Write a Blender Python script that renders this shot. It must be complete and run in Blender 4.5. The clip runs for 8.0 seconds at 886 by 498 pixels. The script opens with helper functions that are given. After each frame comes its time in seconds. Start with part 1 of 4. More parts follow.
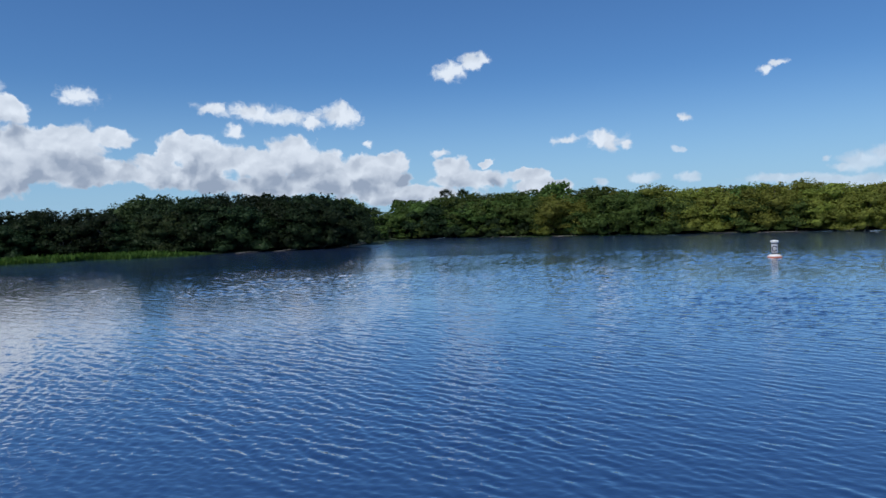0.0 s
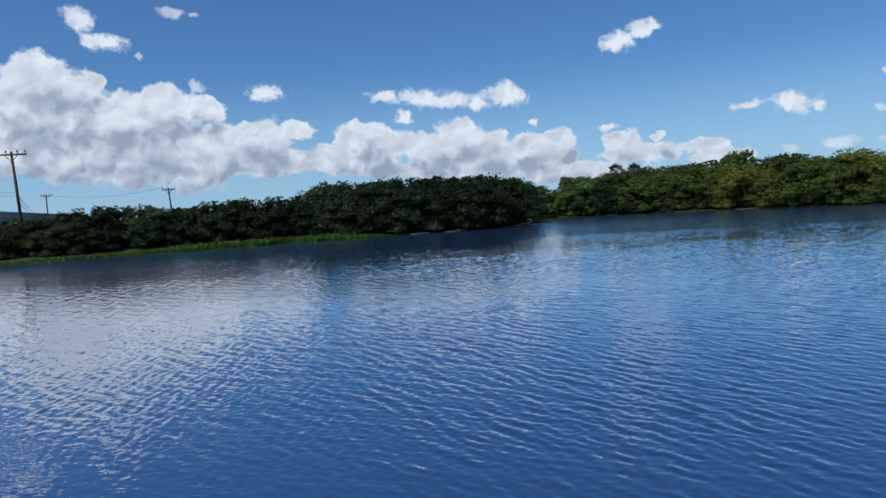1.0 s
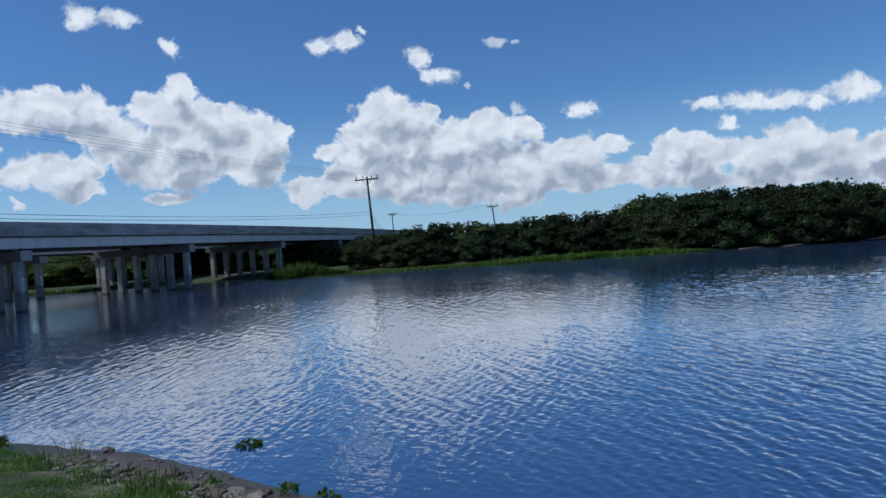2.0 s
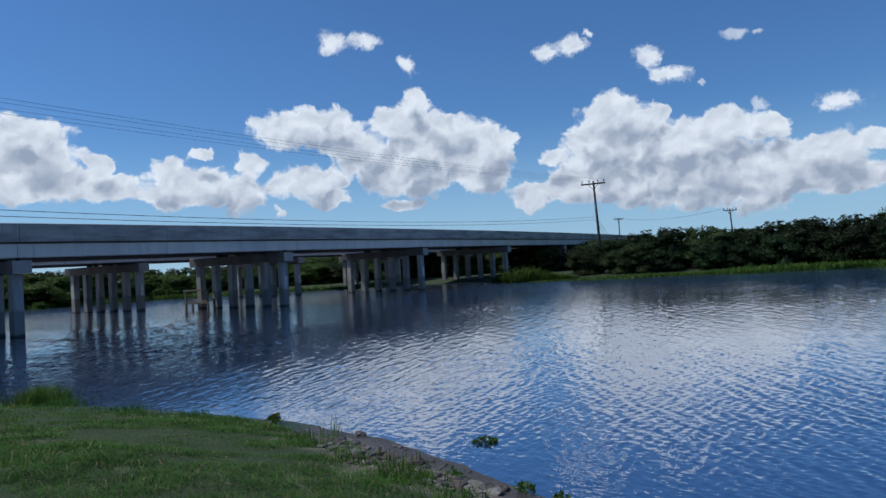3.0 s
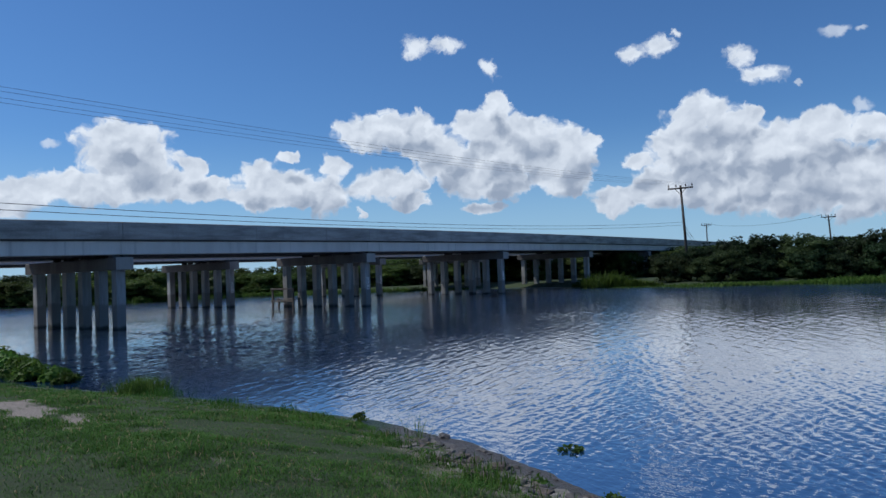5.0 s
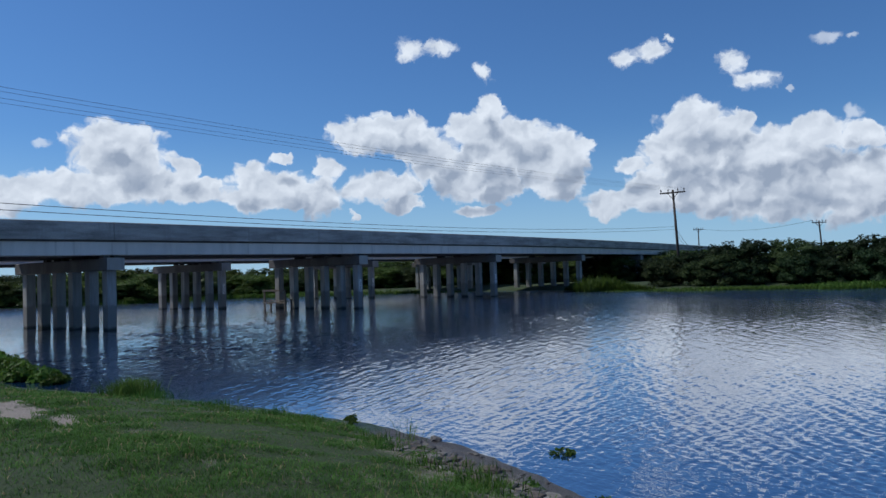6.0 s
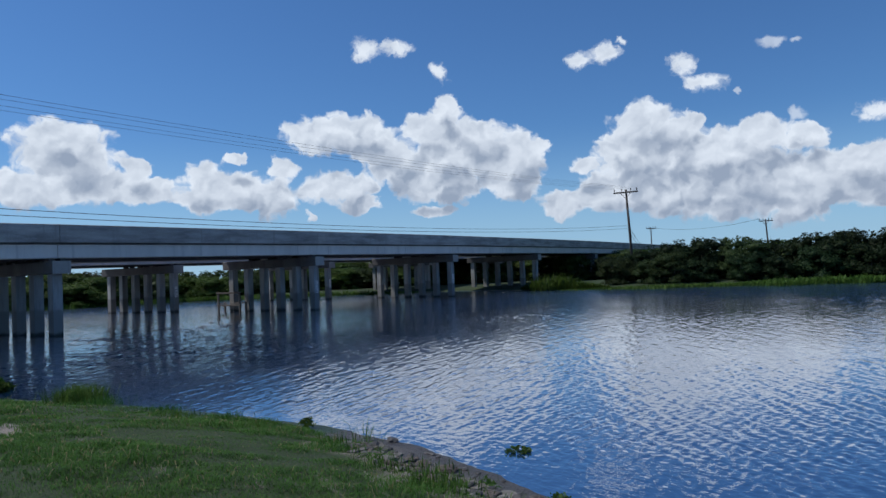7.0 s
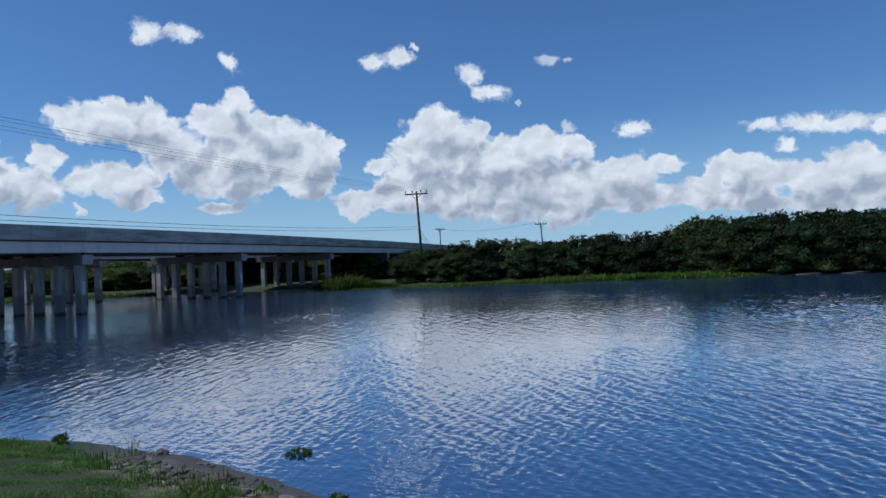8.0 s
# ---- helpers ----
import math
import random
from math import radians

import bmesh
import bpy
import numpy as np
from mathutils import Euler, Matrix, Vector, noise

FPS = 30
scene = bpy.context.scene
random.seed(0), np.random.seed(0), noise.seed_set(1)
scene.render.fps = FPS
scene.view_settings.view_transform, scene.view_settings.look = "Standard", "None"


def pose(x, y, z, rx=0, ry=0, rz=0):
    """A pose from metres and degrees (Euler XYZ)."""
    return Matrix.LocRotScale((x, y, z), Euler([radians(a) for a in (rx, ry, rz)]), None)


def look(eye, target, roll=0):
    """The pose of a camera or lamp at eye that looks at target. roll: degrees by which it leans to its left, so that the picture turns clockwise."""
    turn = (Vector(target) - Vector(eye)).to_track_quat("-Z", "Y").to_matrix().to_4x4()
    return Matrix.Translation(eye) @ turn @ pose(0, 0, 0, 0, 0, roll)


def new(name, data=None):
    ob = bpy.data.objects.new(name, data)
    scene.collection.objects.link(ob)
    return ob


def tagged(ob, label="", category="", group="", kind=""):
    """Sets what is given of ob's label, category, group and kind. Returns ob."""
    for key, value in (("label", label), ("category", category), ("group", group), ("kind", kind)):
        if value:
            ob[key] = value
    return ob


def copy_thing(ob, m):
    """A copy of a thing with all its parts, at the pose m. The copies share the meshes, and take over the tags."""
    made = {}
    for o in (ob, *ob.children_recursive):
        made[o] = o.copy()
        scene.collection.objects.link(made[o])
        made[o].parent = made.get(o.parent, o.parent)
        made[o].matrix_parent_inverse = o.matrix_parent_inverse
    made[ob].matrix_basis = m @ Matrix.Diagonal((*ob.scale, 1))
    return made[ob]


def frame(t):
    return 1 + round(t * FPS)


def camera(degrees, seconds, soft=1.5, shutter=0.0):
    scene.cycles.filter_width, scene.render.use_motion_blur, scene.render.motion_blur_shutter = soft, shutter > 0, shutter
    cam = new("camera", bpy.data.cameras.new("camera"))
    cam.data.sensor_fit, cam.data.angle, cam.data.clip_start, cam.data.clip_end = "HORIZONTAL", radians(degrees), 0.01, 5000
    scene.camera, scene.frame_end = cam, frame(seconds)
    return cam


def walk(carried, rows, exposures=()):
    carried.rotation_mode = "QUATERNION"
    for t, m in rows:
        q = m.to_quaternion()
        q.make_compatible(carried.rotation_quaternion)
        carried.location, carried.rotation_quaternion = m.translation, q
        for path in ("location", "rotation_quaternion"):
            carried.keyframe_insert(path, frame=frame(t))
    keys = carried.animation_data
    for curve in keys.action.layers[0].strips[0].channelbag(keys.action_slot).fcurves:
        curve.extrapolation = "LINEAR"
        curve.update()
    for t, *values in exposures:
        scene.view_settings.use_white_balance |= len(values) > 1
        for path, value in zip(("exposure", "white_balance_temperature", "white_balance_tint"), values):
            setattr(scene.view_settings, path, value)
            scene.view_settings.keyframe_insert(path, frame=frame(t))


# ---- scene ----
cam = camera(64.70, 8.0)
PATH = [
    (0, look((0.019, 0.003, 2.125), (-0.860, 49.954, 0.099), -2.019)),
    (0.5, look((0.127, -0.317, 2.096), (-6.314, 49.188, -0.690), -2.920)),
    (1, look((-0.077, -0.064, 2.123), (-12.806, 48.199, -0.804), -3.811)),
    (1.5, look((-0.244, 0.116, 2.157), (-22.669, 44.765, 0.266), -4.203)),
    (2, look((-0.457, 0.242, 2.132), (-32.598, 38.542, 1.785), -4.226)),
    (2.2, look((-0.469, 0.300, 2.122), (-35.761, 35.717, 2.350), -4.188)),
    (3.3, look((-0.560, 0.063, 2.147), (-44.222, 24.404, 3.232), -3.129)),
    (3.5, look((-0.600, 0.081, 2.140), (-44.814, 23.402, 3.250), -2.980)),
    (4, look((-0.596, 0.064, 2.145), (-45.578, 21.855, 3.445), -2.688)),
    (4.5, look((-0.572, 0.042, 2.150), (-45.740, 21.434, 3.646), -2.456)),
    (6, look((-0.578, 0.032, 2.150), (-45.474, 21.971, 3.903), -1.955)),
    (6.5, look((-0.580, 0.042, 2.151), (-45.156, 22.622, 3.930), -2.091)),
    (7, look((-0.572, 0.061, 2.147), (-44.055, 24.688, 3.799), -2.496)),
    (7.5, look((-0.582, 0.129, 2.142), (-41.255, 29.179, 3.486), -2.663)),
    (8, look((-0.540, 0.194, 2.132), (-35.087, 36.327, 3.104), -2.502)),
]
walk(cam, PATH, exposures=[(0.0, 0.0, 6180, 10), (8.0, 0.0, 6180, 10)])


# ---- sun and sky ----
SUN_AZ, SUN_EL = 142.0, 56.0          # degrees to the left of +y, and above the horizon
sun_dir = Vector((-math.sin(radians(SUN_AZ)) * math.cos(radians(SUN_EL)), math.cos(radians(SUN_AZ)) * math.cos(radians(SUN_EL)), math.sin(radians(SUN_EL))))
sun = new("sun", bpy.data.lights.new("sun", "SUN"))
sun.data.energy, sun.data.angle, sun.data.color = 3.5, radians(0.6), (1.0, 0.94, 0.85)
sun.matrix_world = look((0, 0, 60), Vector((0, 0, 60)) - sun_dir)
SKY_STRENGTH = 0.083


class Nodes:
    """Short calls that add nodes to one tree."""

    def __init__(self, tree):
        self.tree = tree

    def add(self, kind, inputs=(), **settings):
        n = self.tree.nodes.new(kind)
        for key, value in settings.items():
            setattr(n, key, value)
        for key, value in dict(inputs).items():
            if isinstance(value, bpy.types.NodeSocket):
                self.tree.links.new(value, n.inputs[key])
            else:
                n.inputs[key].default_value = value
        return n

    def math(self, op, a, b=0.0, c=0.0):
        return self.add("ShaderNodeMath", {0: a, 1: b, 2: c}, operation=op).outputs[0]

    def vec(self, op, a, b=(0, 0, 0), out=0):
        return self.add("ShaderNodeVectorMath", {0: a, 1: b}, operation=op).outputs[out]

    def scale(self, a, s):
        return self.add("ShaderNodeVectorMath", {0: a, "Scale": s}, operation="SCALE").outputs[0]

    def noise(self, where, scale, detail=4.0, rough=0.55, out=0, lac=2.0):
        return self.add("ShaderNodeTexNoise", {"Vector": where, "Scale": scale, "Detail": detail, "Roughness": rough, "Lacunarity": lac}).outputs[out]

    def voronoi(self, where, scale, smooth=0.6):
        return self.add("ShaderNodeTexVoronoi", {"Vector": where, "Scale": scale, "Smoothness": smooth, "Detail": 1.0}, feature="SMOOTH_F1").outputs[0]

    def remap(self, x, a, b, c=0.0, d=1.0, smooth=True):
        return self.add("ShaderNodeMapRange", {0: x, 1: a, 2: b, 3: c, 4: d}, interpolation_type="SMOOTHSTEP" if smooth else "LINEAR").outputs[0]

    def mix(self, fac, a, b):
        n = self.add("ShaderNodeMix", data_type="RGBA")
        for key, value in ((0, fac), (6, a), (7, b)):
            if isinstance(value, bpy.types.NodeSocket):
                self.tree.links.new(value, n.inputs[key])
            else:
                n.inputs[key].default_value = value if key == 0 else (*value, 1.0)
        return n.outputs[2]

    def mapping(self, where, rot=(0, 0, 0), scale=(1, 1, 1)):
        return self.add("ShaderNodeMapping", {"Vector": where, "Rotation": rot, "Scale": scale}).outputs[0]


# Fair-weather heaps of cloud: azimuth to the left, height, half width and half height of each billow, in degrees.
CLOUDS = {
    "heap_west": [(88.6, 9.4, 3.7, 2.3), (91.0, 6.9, 5.6, 1.2), (84.2, 7.0, 3.2, 1.1), (89.1, 10.8, 3.25, 1.52), (88.2, 9.4, 3.47, 1.95), (91.7, 7.2, 4.77, 1.39), (87.1, 7.5, 3.90, 1.52), (95.2, 6.8, 2.60, 1.21), (82.4, 7.3, 1.30, 1.08), (84.0, 8.6, 1.08, 1.08), (96.3, 5.8, 1.30, 1.08)],
    "heap_low": [(76.8, 6.6, 3.4, 1.3), (79.1, 7.9, 2.17, 1.65), (76.5, 7.2, 3.47, 1.65), (73.8, 6.7, 1.95, 1.95), (79.4, 6.4, 2.17, 1.08), (76.7, 9.7, 1.04, 0.43), (73.3, 8.9, 1.52, 0.87), (68.8, 7.2, 3.25, 1.30), (67.0, 5.8, 1.95, 0.65), (71.0, 4.9, 0.43, 0.52)],
    "heap_middle": [(70.0, 11.4, 3.25, 1.73), (67.2, 11.7, 2.60, 1.39), (65.4, 10.3, 2.60, 1.73), (59.7, 12.8, 1.43, 1.47), (61.1, 11.7, 2.38, 1.52), (57.5, 10.8, 2.60, 1.82), (59.0, 9.3, 4.77, 2.17), (53.9, 9.2, 2.17, 1.95), (54.5, 7.2, 2.60, 1.65), (60.4, 7.1, 3.90, 1.52), (61.0, 5.1, 1.65, 0.61), (63.6, 8.6, 3.03, 1.73)],
    "heap_east": [(43.9, 11.1, 2.69, 1.56), (41.1, 10.3, 1.82, 1.04), (45.3, 8.7, 3.03, 2.17), (42.0, 8.6, 3.47, 2.17), (48.7, 7.9, 1.52, 0.65), (49.3, 5.5, 3.25, 0.87), (50.8, 4.7, 1.73, 0.87), (45.8, 5.9, 4.33, 1.73), (41.8, 5.4, 4.77, 1.95), (38.6, 8.0, 3.03, 1.95), (35.6, 9.0, 2.38, 1.52), (36.5, 6.1, 3.90, 2.60), (38.8, 4.3, 3.47, 1.52), (33.7, 4.6, 3.03, 2.38)],
    "bank_near": [(32.6, 8.7, 1.52, 1.08), (29.6, 6.6, 3.90, 1.39), (25.5, 6.9, 1.82, 0.87), (31.9, 5.5, 2.60, 1.95), (28.4, 4.5, 4.33, 1.21), (20.9, 6.3, 2.17, 1.21), (18.9, 5.3, 3.47, 1.43), (23.1, 5.1, 1.95, 0.87), (21.1, 4.1, 4.77, 1.08), (12.7, 5.7, 2.60, 1.43), (15.0, 5.0, 3.03, 1.30), (10.6, 4.6, 2.17, 1.52), (13.2, 3.3, 6.50, 0.95)],
    "bank_far": [(6.9, 4.4, 2.60, 1.08), (4.8, 4.9, 1.82, 1.04), (7.4, 3.2, 4.77, 1.08), (-0.2, 4.3, 1.65, 0.87), (-2.9, 4.5, 0.61, 0.52), (-1.3, 3.2, 3.47, 0.87), (-5.9, 3.4, 1.73, 0.52), (-7.3, 2.6, 2.60, 0.61), (3.8, 2.2, 5.63, 0.69)],
    "scraps": [(66.2, 18.0, 1.39, 0.87), (63.9, 18.1, 1.39, 0.74), (60.1, 16.1, 0.87, 0.82), (48.5, 16.1, 1.30, 0.69), (46.8, 16.3, 1.21, 0.87), (45.7, 17.1, 0.35, 0.26), (40.7, 15.0, 1.17, 0.91), (39.4, 13.6, 1.65, 0.69)],
    "chain": [(28.2, 9.8, 1.82, 0.87), (18.6, 9.2, 1.43, 0.52), (15.5, 8.8, 2.25, 0.87), (13.2, 8.5, 2.38, 0.74), (11.3, 8.1, 1.39, 0.48), (9.0, 8.7, 2.08, 1.00), (17.2, 7.5, 1.08, 0.52)],
    "east_scraps": [(-9.2, 6.2, 1.30, 0.43), (-12.3, 6.0, 1.91, 0.87), (-13.9, 5.6, 0.61, 0.43), (-0.2, 11.7, 1.65, 0.95), (-1.9, 12.5, 1.47, 0.78), (-2.6, 12.8, 0.95, 0.52), (6.6, 6.3, 0.65, 0.39), (0.9, 5.5, 1.04, 0.35), (-24.1, 10.1, 0.95, 0.39), (-24.9, 10.6, 0.69, 0.30), (-18.3, 7.2, 0.61, 0.48)],
    "horizon_scraps": [(-15.2, 2.9, 1.21, 0.52), (-17.8, 4.7, 0.43, 0.35), (-18.3, 2.6, 1.08, 0.39), (-11.8, 2.7, 0.69, 0.26), (-30.2, 3.3, 1.65, 0.78), (-28.8, 3.0, 0.87, 0.39), (-31.4, 3.7, 0.95, 0.65), (-24.8, 2.2, 3.03, 0.39), (-29.1, 1.9, 3.47, 0.52), (-27.8, 3.7, 0.48, 0.26)],
    "wisps": [(34.5, 15.6, 1.21, 0.43), (32.5, 15.5, 0.61, 0.26), (93.8, 10.1, 0.69, 0.26), (37.3, 12.6, 0.39, 0.22), (32.9, 10.4, 0.61, 0.48)],
}

world = bpy.data.worlds.new("world")
world.use_nodes = True
scene.world = world
W = Nodes(world.node_tree)
sky = W.add("ShaderNodeTexSky", sky_type="NISHITA", sun_disc=False, sun_elevation=radians(SUN_EL), sun_rotation=radians(-SUN_AZ),
            altitude=0.0, air_density=1.0, dust_density=0.25, ozone_density=4.0)
way = W.vec("NORMALIZE", W.add("ShaderNodeTexCoord").outputs["Generated"])
xyz = W.add("ShaderNodeSeparateXYZ", {0: way}).outputs
az = W.math("MULTIPLY", W.math("ARCTAN2", W.math("MULTIPLY", xyz[0], -1.0), xyz[1]), 57.2958)
el = W.math("MULTIPLY", W.math("ARCSINE", xyz[2]), 57.2958)
spot = W.add("ShaderNodeCombineXYZ", {0: az, 1: el}).outputs[0]
big = W.vec("SUBTRACT", W.noise(spot, 0.38, 3.0, out=1), (0.5, 0.5, 0.5))
fine = W.vec("SUBTRACT", W.noise(spot, 1.7, 5.0, 0.62, out=1), (0.5, 0.5, 0.5))
bent = W.vec("ADD", spot, W.vec("ADD", W.vec("MULTIPLY", big, (2.6, 1.5, 0)), W.vec("MULTIPLY", fine, (0.8, 0.62, 0))))


def billows(names, where):
    out = None
    for name in names:
        for a, e, ra, re in CLOUDS[name]:
            d = W.vec("LENGTH", W.vec("MULTIPLY_ADD", where, (0.87 / ra, 0.87 / re, 0)), out=1)
            d.node.inputs[0].links[0].from_node.inputs[2].default_value = (-0.87 * a / ra, -0.87 * e / re, 0)
            out = d if out is None else W.math("SMOOTH_MIN", out, d, 0.22)
    return out


HEAPS = [n for n in CLOUDS if n.startswith(("heap", "bank"))]
heaps = billows(HEAPS, bent)
scraps = billows(["scraps", "chain", "east_scraps"], bent)
above = billows(HEAPS, W.vec("ADD", W.vec("ADD", spot, W.vec("MULTIPLY", big, (2.6, 1.5, 0))), (0.6, 1.7, 0.0)))
low = billows(["horizon_scraps", "wisps"], bent)
puff = W.math("SUBTRACT", W.voronoi(bent, 0.62), 0.42)
curd = W.math("SUBTRACT", W.voronoi(bent, 1.9), 0.42)
relief = W.math("ADD", W.math("MULTIPLY", puff, 0.42), W.math("MULTIPLY", curd, 0.12))
body = W.math("ADD", heaps, relief)
tatter = W.math("MULTIPLY", W.math("SUBTRACT", W.noise(bent, 1.3, 4.0, 0.6), 0.5), 1.1)
torn = W.remap(W.math("ADD", W.math("ADD", scraps, relief), tatter), 1.12, 0.5)
cover = W.math("MAXIMUM", W.remap(W.math("ADD", body, W.math("MULTIPLY", tatter, 0.3)), 1.1, 0.86), torn)
thin = W.math("MULTIPLY", W.remap(W.math("ADD", low, relief), 1.2, 0.6), 0.6)
# light on the billows: bright where nothing stands between them and the sun above, grey in the hollows and under the bases
lift = W.vec("ADD", bent, (0.25, 0.55, 0.0))
nick = W.vec("ADD", bent, (0.1, 0.22, 0.0))


def shade(where, small):
    return W.math("ADD", W.math("ADD", W.voronoi(where, 0.55), W.math("MULTIPLY", W.noise(where, 0.6, 2.0), 1.3)), W.math("MULTIPLY", W.voronoi(small, 1.5), 0.26))


hollow = W.math("SUBTRACT", shade(lift, nick), shade(bent, bent))
open_top = W.remap(W.math("ADD", above, W.math("MULTIPLY", puff, 0.9)), 0.25, 1.2)
height = W.remap(el, 2.0, 8.5)
rim = W.remap(body, 0.7, 1.05)
lit = W.math("ADD", W.math("MULTIPLY", open_top, 0.62), W.math("ADD", W.math("MULTIPLY", hollow, 0.46), W.math("MULTIPLY", height, 0.16)))
lit = W.math("ADD", lit, W.math("MULTIPLY", rim, 0.16))
cloud_light = W.mix(W.remap(lit, 0.08, 1.0, smooth=False), (0.31, 0.37, 0.47), (0.77, 0.82, 0.88))
blue = W.add("ShaderNodeVectorMath", {0: sky.outputs[0], 1: (0.58 * SKY_STRENGTH, 0.85 * SKY_STRENGTH, 1.12 * SKY_STRENGTH)}, operation="MULTIPLY").outputs[0]
haze = W.math("MULTIPLY", W.remap(el, 12.0, -1.0), 0.7)
air = W.mix(haze, (0, 0, 0), (0.36, 0.56, 0.76))
W.tree.links.new(blue, air.node.inputs[6])
seen = W.mix(W.math("MAXIMUM", cover, thin), (0, 0, 0), (1, 1, 1))
W.tree.links.new(air, seen.node.inputs[6])
W.tree.links.new(cloud_light, seen.node.inputs[7])
W.tree.links.new(seen, world.node_tree.nodes["Background"].inputs[0])
world.node_tree.nodes["Background"].inputs[1].default_value = 1.0


# ---- materials ----
WATER_IOR = 2.2


def material(name):
    m = bpy.data.materials.new(name)
    m.use_nodes = True
    n = Nodes(m.node_tree)
    return m, n, m.node_tree.nodes["Principled BSDF"]


def wire_up(n, socket, target):
    n.tree.links.new(socket, target)


def place_of(n):
    return n.add("ShaderNodeNewGeometry").outputs["Position"]


def bump(n, bsdf, height, distance, strength=1.0):
    b = n.add("ShaderNodeBump", {"Height": height, "Distance": distance, "Strength": strength})
    wire_up(n, b.outputs[0], bsdf.inputs["Normal"])


def random_of(n):
    return n.add("ShaderNodeObjectInfo").outputs["Random"]


def water_material():
    """Dark blue lake water; the waves are in the mesh, only the finest ripples are relief."""
    m, n, b = material("lake_water")
    p = place_of(n)
    b.inputs["Base Color"].default_value = (0.008, 0.031, 0.1, 1)
    b.inputs["IOR"].default_value = WATER_IOR
    # open water beyond the shelter of the bank is roughened by the finest wind ripples
    wire_up(n, n.remap(n.vec("LENGTH", p, out=1), 14.0, 60.0, 0.04, 0.18), b.inputs["Roughness"])
    turn = radians(55)

    def train(angle, across, along, detail):
        return n.noise(n.mapping(n.mapping(p, (0, 0, angle)), (0, 0, 0), (across, along, 1)), 1.0, detail, 0.5)

    chop = train(-turn + 0.25, 5.5, 2.0, 2.0)
    cross = train(-turn - 0.7, 8.0, 3.6, 2.0)
    ripple = train(-turn, 17.0, 8.5, 2.0)
    h = n.math("ADD", n.math("MULTIPLY", chop, 0.006), n.math("ADD", n.math("MULTIPLY", cross, 0.006), n.math("MULTIPLY", ripple, 0.0022)))
    gust = n.remap(n.noise(n.mapping(p, (0, 0, 0.3), (0.06, 0.13, 1)), 1.0, 3.0), 0.3, 0.7, 0.5, 1.25)
    bump(n, b, n.math("MULTIPLY", h, gust), 1.0)
    # second reflecting coat, added over the deep water to brighten the mirrored sky
    wire_up(n, b.inputs["Normal"].links[0].from_socket, b.inputs["Coat Normal"])
    wire_up(n, b.inputs["Roughness"].links[0].from_socket, b.inputs["Coat Roughness"])
    b.inputs["Coat Weight"].default_value, b.inputs["Coat IOR"].default_value = 1.0, WATER_IOR
    return m


def concrete_material(name, tint=(0.36, 0.36, 0.35), dark=0.55, layers=(1.1, 1.1, 0.22)):
    m, n, b = material(name)
    p = place_of(n)
    stain = n.noise(n.mapping(p, (0, 0, 0), layers), 1.0, 5.0, 0.6)
    grain = n.noise(p, 22.0, 3.0)
    blotch = n.noise(p, 0.35, 3.0)
    run = n.remap(n.noise(n.mapping(p, (0, 0, 0), (3.5, 3.5, 0.12)), 1.0, 3.0), 0.56, 0.72, 0.0, 0.55)
    f = n.math("ADD", n.math("MULTIPLY", stain, 0.7), n.math("ADD", n.math("MULTIPLY", grain, 0.25), n.math("MULTIPLY", blotch, 0.3)))
    base = n.mix(run, (0, 0, 0), tuple(c * 0.55 for c in tint))
    wire_up(n, n.mix(n.remap(f, 0.35, 0.85), tuple(c * dark for c in tint), tint), base.node.inputs[6])
    hue = n.add("ShaderNodeHueSaturation", {"Color": base, "Value": n.remap(random_of(n), 0, 1, 0.86, 1.1, smooth=False)}).outputs[0]
    wire_up(n, hue, b.inputs["Base Color"])
    b.inputs["Roughness"].default_value = 0.88
    bump(n, b, n.math("ADD", grain, n.math("MULTIPLY", stain, 2.0)), 0.012, 0.6)
    return m


def pile_material():
    """Square concrete pile: a wet, algae-dark band with an uneven edge above the water."""
    m, n, b = material("pile_concrete")
    p = place_of(n)
    z = n.add("ShaderNodeSeparateXYZ", {0: p}).outputs[2]
    stain = n.noise(n.mapping(p, (0, 0, 0), (2.2, 2.2, 0.35)), 1.0, 5.0, 0.6)
    grain = n.noise(p, 24.0, 3.0)
    dry = n.mix(n.remap(stain, 0.3, 0.7), (0.22, 0.22, 0.21), (0.4, 0.4, 0.39))
    wob = n.math("ADD", z, n.math("MULTIPLY", n.math("SUBTRACT", n.noise(p, 3.0, 3.0), 0.5), 0.35))
    wob = n.math("ADD", wob, n.math("MULTIPLY", random_of(n), 0.12))
    mid = n.mix(n.remap(wob, 1.35, 1.15), (0, 0, 0), (0.215, 0.21, 0.2))
    wire_up(n, dry, mid.node.inputs[6])
    tide = n.mix(n.remap(wob, 0.3, 0.1), (0, 0, 0), (0.045, 0.045, 0.035))
    wire_up(n, mid, tide.node.inputs[6])
    wire_up(n, tide, b.inputs["Base Color"])
    b.inputs["Roughness"].default_value = 0.85
    bump(n, b, n.math("ADD", grain, n.math("MULTIPLY", stain, 2.0)), 0.01, 0.6)
    return m


# bare patches worn into the lawn: centre and one over the half widths
WORN_SPOTS = [(-12.9, -1.4, 0.95, 2.2), (-11.8, -1.0, 1.1, 2.6), (-10.8, -0.4, 1.3, 4.0)]


